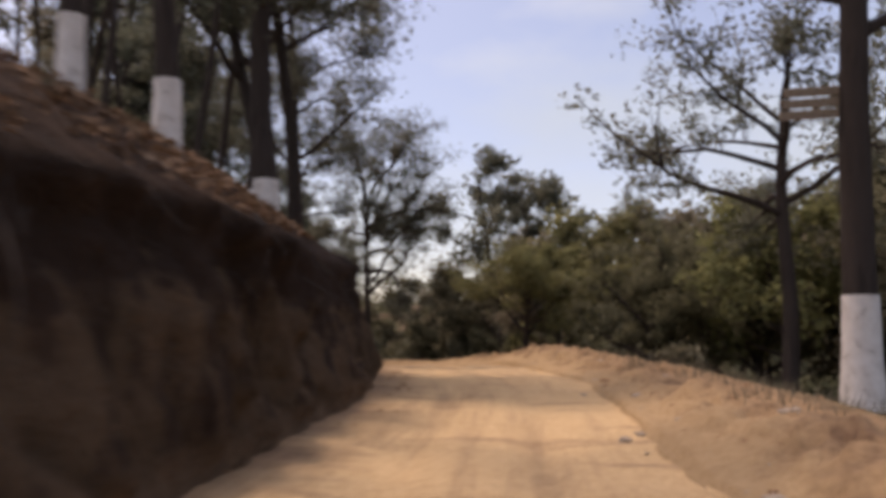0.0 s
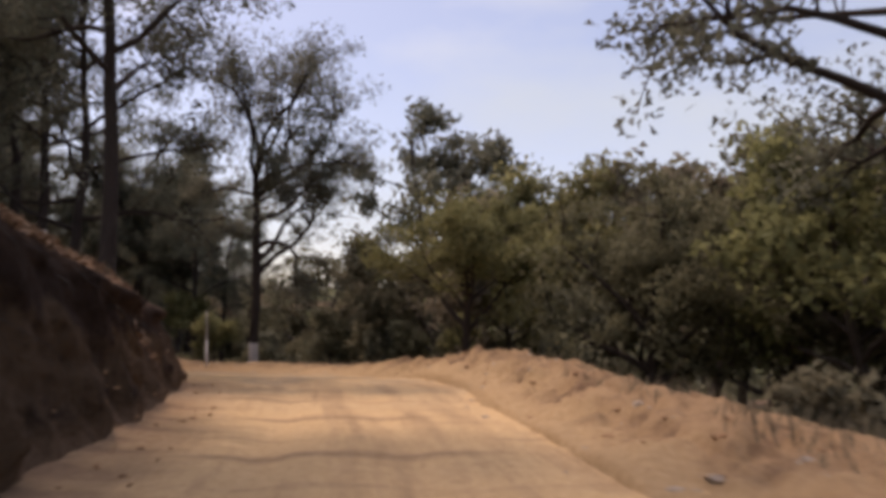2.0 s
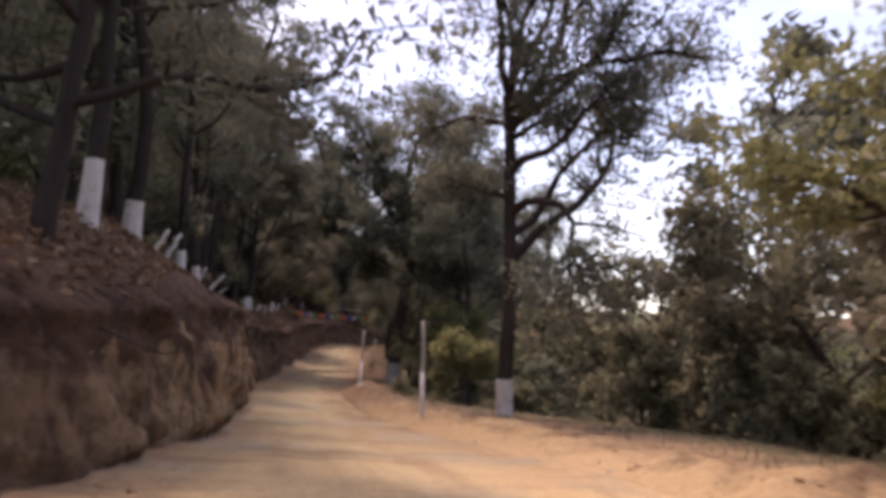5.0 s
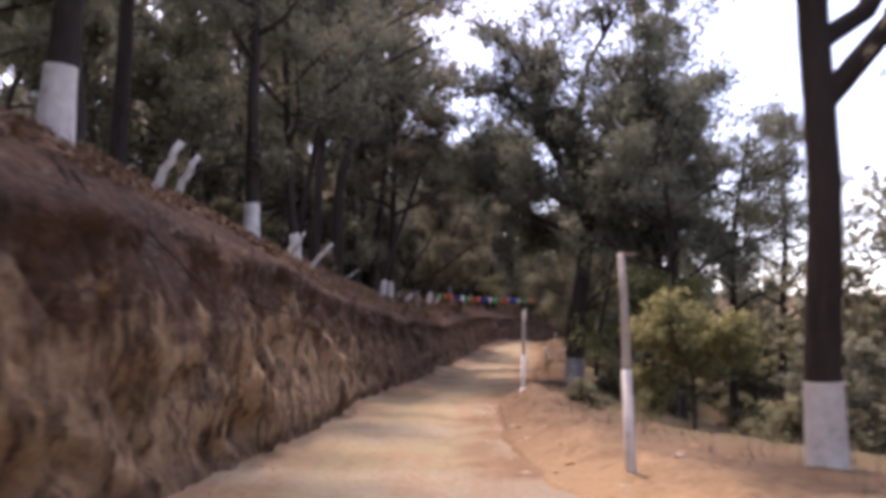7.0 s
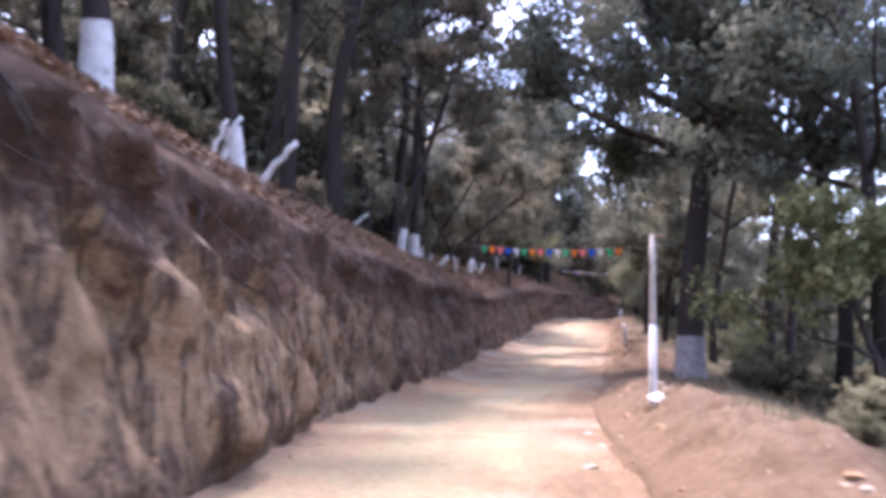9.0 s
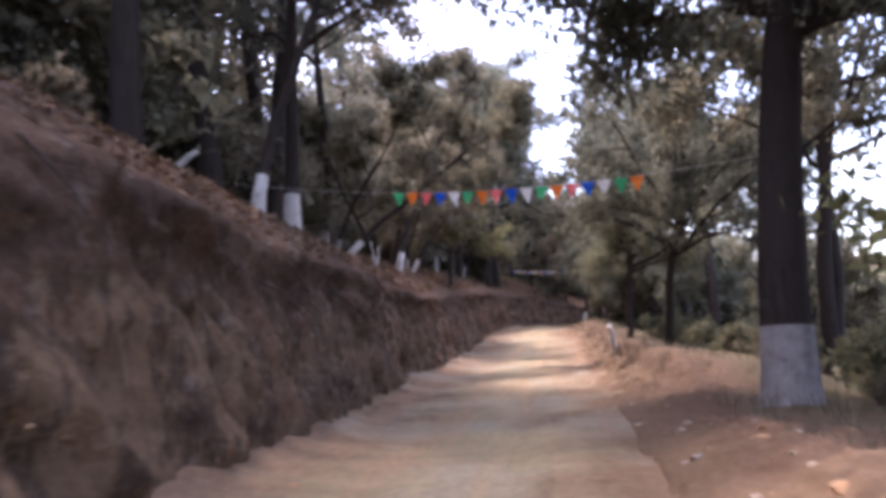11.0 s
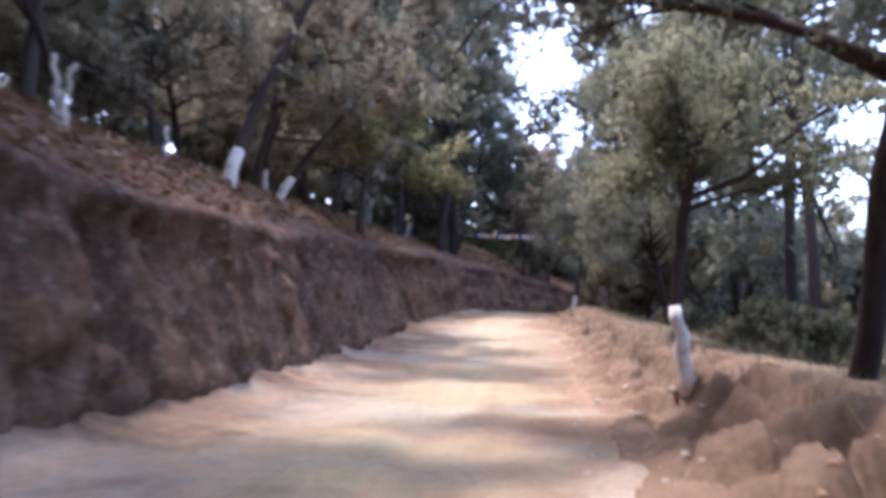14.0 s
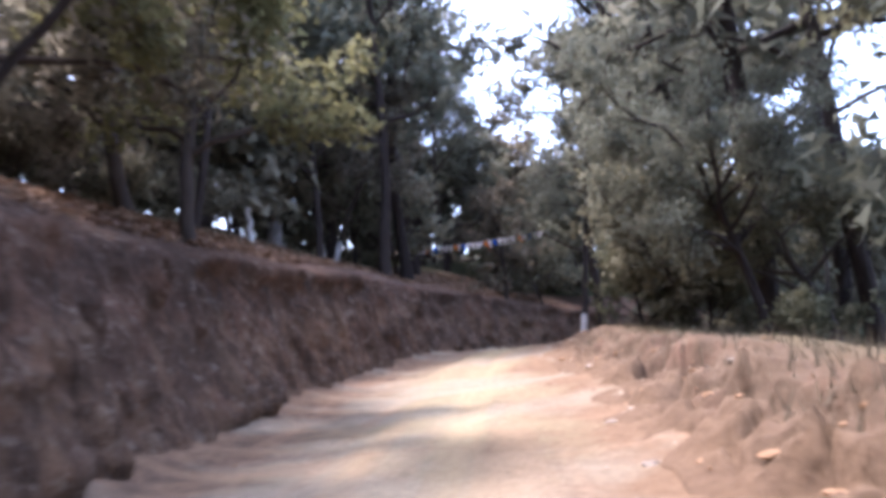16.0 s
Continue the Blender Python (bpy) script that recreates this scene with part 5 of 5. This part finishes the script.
# bunting over the road
FLAG_COLOURS = {"green": (0.06, 0.62, 0.30), "orange": (0.95, 0.33, 0.05), "pink": (0.95, 0.28, 0.27), "blue": (0.02, 0.18, 0.72), "white": (0.88, 0.86, 0.83)}
CLOTH = {}
for key, c in FLAG_COLOURS.items():
    m = Nodes("plastic_" + key, 0.55, 0.3)
    m.color(m.ramp(m.noise(9, 3), [(0.3, tuple(x * 0.8 for x in c)), (0.7, c)]))
    tr = m.n.new("ShaderNodeBsdfTranslucent")
    tr.inputs["Color"].default_value = (*c, 1)
    mx = m.n.new("ShaderNodeMixShader")
    mx.inputs[0].default_value = 0.45
    m.l.new(m.b.outputs["BSDF"], mx.inputs[1])
    m.l.new(tr.outputs["BSDF"], mx.inputs[2])
    m.l.new(mx.outputs[0], m.out.inputs["Surface"])
    CLOTH[key] = m.mat


def bunting(a, b, first, last, count, colours, width, drop, sag, label):
    """A string from a to b, with flags between two shares of its length."""
    a, b = Vector(a), Vector(b)
    root = new("bunting")
    root.location = a
    at = lambda f: (b - a) * f - Vector((0, 0, sag * 4 * f * (1 - f)))
    tube_part("string", [tuple(at(k / 16)) for k in range(17)], [0.006] * 17, STRING, root, sides=5)
    side = (b - a).normalized()
    across = side.cross(Vector((0, 0, 1))).normalized()
    r = random.Random(count)
    for i in range(count):
        c = at(first + (last - first) * (i + 0.5) / count)
        bm = bmesh.new()
        rows = []
        swing, twist = r.uniform(-0.5, 0.5), r.uniform(-0.25, 0.25)
        for k in range(5):
            q = k / 4
            half = width / 2 * (1 - q * 0.86)
            sway = across * (swing * drop * q * q + 0.02 * math.sin(q * 5 + i))
            way = (side + across * twist * q).normalized()
            mid = c - Vector((0, 0, drop * q)) + sway
            rows.append([bm.verts.new(mid - way * half), bm.verts.new(mid + across * 0.012 * math.sin(i + k)), bm.verts.new(mid + way * half)])
        for p, q in zip(rows, rows[1:]):
            for j in (0, 1):
                bm.faces.new((p[j], p[j + 1], q[j + 1], q[j]))
        bmesh.ops.solidify(bm, geom=bm.faces[:], thickness=0.003)
        key = colours[i % len(colours)]
        part("flag", bm, CLOTH[key], root, key + " plastic pennant")
    return tagged(root, label, "bunting", "strings of bunting")


bunting((-35.9, 79.3, 4.25), (-24.5, 81.5, 3.42), 0.36, 0.81, 17, ("green", "orange", "pink", "blue", "white"), 0.27, 0.27, 0.45, "string of coloured plastic pennants hung across the road")
bunting((-60.1, 132.3, 6.55), (-50.0, 127.6, 5.4), 0.05, 0.95, 30, ("white", "white", "white", "white", "orange", "white", "blue"), 0.30, 0.30, 0.12, "string of pale pennants hung across the far road")

# a plank board nailed to the thick trunk
board = new("plank_board")
board.matrix_world = Matrix.Translation((5.95, 15.5, 5.75)) @ pose(0, 0, 0, 0, -6, 8) @ Matrix.Scale(0.72, 4)
for i in range(3):
    bm = bmesh.new()
    bmesh.ops.create_cube(bm, size=1.0, matrix=Matrix.Translation((0.02 * i, 0, 0.30 * i)) @ Matrix.Diagonal((2.0 - 0.15 * i, 0.05, 0.25, 1)))
    bmesh.ops.bevel(bm, geom=bm.edges[:], offset=0.012, segments=1, affect="EDGES")
    part("plank", bm, WOOD, board)
tagged(board, "weathered brown board of planks fixed to a thick trunk", "board")

# ---- loose stones, clods, litter, roots, grass ----
rs = np.random.default_rng(9)


def strewn(name, label, material, count, pick, size, seed, kind="rock"):
    """Many small lumps in one mesh, each a squashed and dented ball."""
    bm = rock_mesh(seed)
    base = np.array([v.co for v in bm.verts])
    tri = np.array([[v.index for v in f.verts] for f in bm.faces])
    bm.free()
    s, d = pick(count)
    x, y = place(s, d)
    z = np.where(d > by(s, RIGHT) + 0.05, verge_height(s, d), land(s, d))
    k = size[0] + (size[1] - size[0]) * rs.random(count) ** 3
    q = rs.random(count) * 2 * np.pi
    sx, sy = rs.uniform(0.7, 1.4, (2, count))
    px, py = base[None, :, 0] * sx[:, None], base[None, :, 1] * sy[:, None]
    vx = x[:, None] + k[:, None] * (np.cos(q)[:, None] * px - np.sin(q)[:, None] * py)
    vy = y[:, None] + k[:, None] * (np.sin(q)[:, None] * px + np.cos(q)[:, None] * py)
    vz = z[:, None] + k[:, None] * (base[None, :, 2] * rs.uniform(0.5, 1.0, count)[:, None] - 0.12)
    v = np.stack([vx, vy, vz], -1).reshape(-1, 3)
    f = (tri[None] + (np.arange(count) * len(base))[:, None, None]).reshape(-1, 3)
    ob = mesh_object(name, v, f, material, smooth=False)
    return tagged(ob, label, name.replace("_", " "), kind="stuff")


def near_edge(table, lo, hi):
    def pick(n):
        s = rs.uniform(-8, 135, n)
        return s, by(s, table) + rs.uniform(lo, hi, n)
    return pick


strewn("loose_stones", "small pale stones along the road edge", STONE, 420, near_edge(RIGHT, -0.5, 1.8), (0.02, 0.10), 21)
strewn("earth_clods", "crumbled clods of brown earth under the bank", CLOD, 1000, near_edge(LEFT, -0.35, 0.9), (0.010, 0.055), 22)
CLODS = []
for i in range(5):
    bm = rock_mesh(40 + i, 0.8)
    me = bpy.data.meshes.new("clod")
    bm.to_mesh(me)
    bm.free()
    me.materials.append(CLOD)
    CLODS.append(me)
for i in range(90):
    s = float(rs.uniform(56, 122))
    d = float(by(s, RIGHT)) + float(rs.uniform(0.35, 2.4))
    x, y = (float(q) for q in place(s, d))
    k = 0.035 + 0.06 * float(rs.random()) ** 2
    clod = new("earth_clod", CLODS[i % 5])
    clod.matrix_world = Matrix.Translation((x, y, float(verge_height(s + np.array([0, 0.1, -0.1, 0, 0]), d + np.array([0, 0, 0, 0.1, -0.1])).min()) - 0.3 * k)) @ pose(0, 0, 0, float(rs.uniform(-20, 20)), float(rs.uniform(-20, 20)), float(rs.uniform(0, 360))) @ Matrix.Diagonal((k * float(rs.uniform(0.8, 1.5)), k, k * 0.85, 1))
    tagged(clod, "broken clod of orange-brown earth lying on the verge", "clod", "clods on the verge")
strewn("spoil_lumps", "lumps of orange earth on the spoil heap", CLOD, 700, near_edge(RIGHT, 0.1, 3.0), (0.02, 0.10), 23)


def litter():
    n = 42000
    s = rs.uniform(-8, 150, n)
    w = rs.random(n)
    d = by(s, CREST_D) + 1.7 - 6.0 * w ** 1.3
    x, y = place(s, d)
    z = land(s, d) + 0.05 + 0.10 * rs.random(n)
    p = np.stack([x, y, z], 1)
    a = rs.normal(0, 1, (n, 3)) * [1, 1, 0.35]
    a /= np.linalg.norm(a, axis=1)[:, None]
    b = np.cross(a, rs.normal(0, 1, (n, 3)) + [0, 0, 1.5])
    b /= np.linalg.norm(b, axis=1)[:, None]
    k = rs.uniform(0.03, 0.12, (n, 1))
    v = np.stack([p - a * k - b * k * 0.5, p - a * k * 0.6 + b * k * 0.6, p + a * k], 1).reshape(-1, 3)
    ob = mesh_object("leaf_litter", v, np.arange(n * 3).reshape(-1, 3), LITTER)
    tagged(ob, "fallen brown leaves and needles on the bank", "leaf litter", kind="stuff")


def grass():
    n = 30000
    s = rs.uniform(-5, 150, n)
    right = rs.random(n) < 0.62
    clump = fbm(s / 1.5, np.where(right, 3.0, 9.0), seed=20, octaves=2)
    d = np.where(right, by(s, RIGHT) + by(s, SHELF) * rs.uniform(0.35, 2.2, n), by(s, CREST_D) + rs.uniform(-3.5, 0.6, n))
    x, y = place(s, d)
    z = land(s, d)
    h = np.maximum(0.08, 0.20 + 0.22 * clump) * rs.uniform(0.5, 1.4, n)
    q = rs.random(n) * 2 * np.pi
    lean = rs.normal(0, 0.35, (n, 2)) * h[:, None]
    base = np.stack([x, y, z - 0.05], 1)
    side = np.stack([np.cos(q), np.sin(q), 0 * q], 1) * (0.006 + 0.012 * rs.random(n))[:, None]
    tip = base + np.stack([lean[:, 0], lean[:, 1], h + 0.05], 1)
    v = np.stack([base - side, base + side, tip], 1).reshape(-1, 3)
    ob = mesh_object("dry_grass", v, np.arange(n * 3).reshape(-1, 3), LEAF_DRY)
    tagged(ob, "dry brown-green grass along verge and crest", "grass", kind="stuff")


def roots():
    g = Geo()
    r = np.random.default_rng(12)
    for _ in range(260):
        s = r.uniform(-6, 135)
        d = by(s, LEFT) - 0.75
        x, y = place(s, d)
        hc = float(by(s, CREST_H))
        start = (float(x), float(y), float(by(s, ROAD_Z)) + hc * r.uniform(0.45, 0.72))
        nx, ny = float(np.interp(s, AXIS_S, NORMAL[:, 0])), float(np.interp(s, AXIS_S, NORMAL[:, 1]))
        p = stem(r, start, (nx * 0.5 + r.normal(0, 0.5), ny * 0.5 + r.normal(0, 0.5), -0.9), r.uniform(0.4, 1.5), 5, 0.25, -0.12)
        k = r.uniform(0.008, 0.028)
        g.tube(p, np.linspace(k, k * 0.3, 6), 4)
    me = g.mesh("hanging_roots", BARK_GREY, True)
    tagged(new("hanging_roots", me), "thin bare roots hanging from the cut bank", "roots", kind="stuff")


litter()
grass()
roots()


def far_woods():
    """The wooded hillsides across the valley, as loose clumps of leaves."""
    n = 1500
    s = rs.uniform(-60, 190, n)
    d = rs.uniform(70, 330, n)
    x, y = place(s, d)
    x, y = x + rs.uniform(-40, 40, n), y + rs.uniform(-60, 60, n)
    ss, dd = road_coords(x, y)
    z = land(ss, dd) + rs.uniform(1.0, 7.0, n)
    keep = dd > 60
    c = np.stack([x, y, z], 1)[keep]
    v, f, _ = leaves(np.random.default_rng(31), c, rs.uniform(2.2, 4.2, len(c)), 34, 0.85, 0.8, 1.4)
    ob = mesh_object("far_woods", v, f, LEAF_OAK)
    tagged(ob, "wooded hillsides across the valley", "woods", kind="stuff")


far_woods()
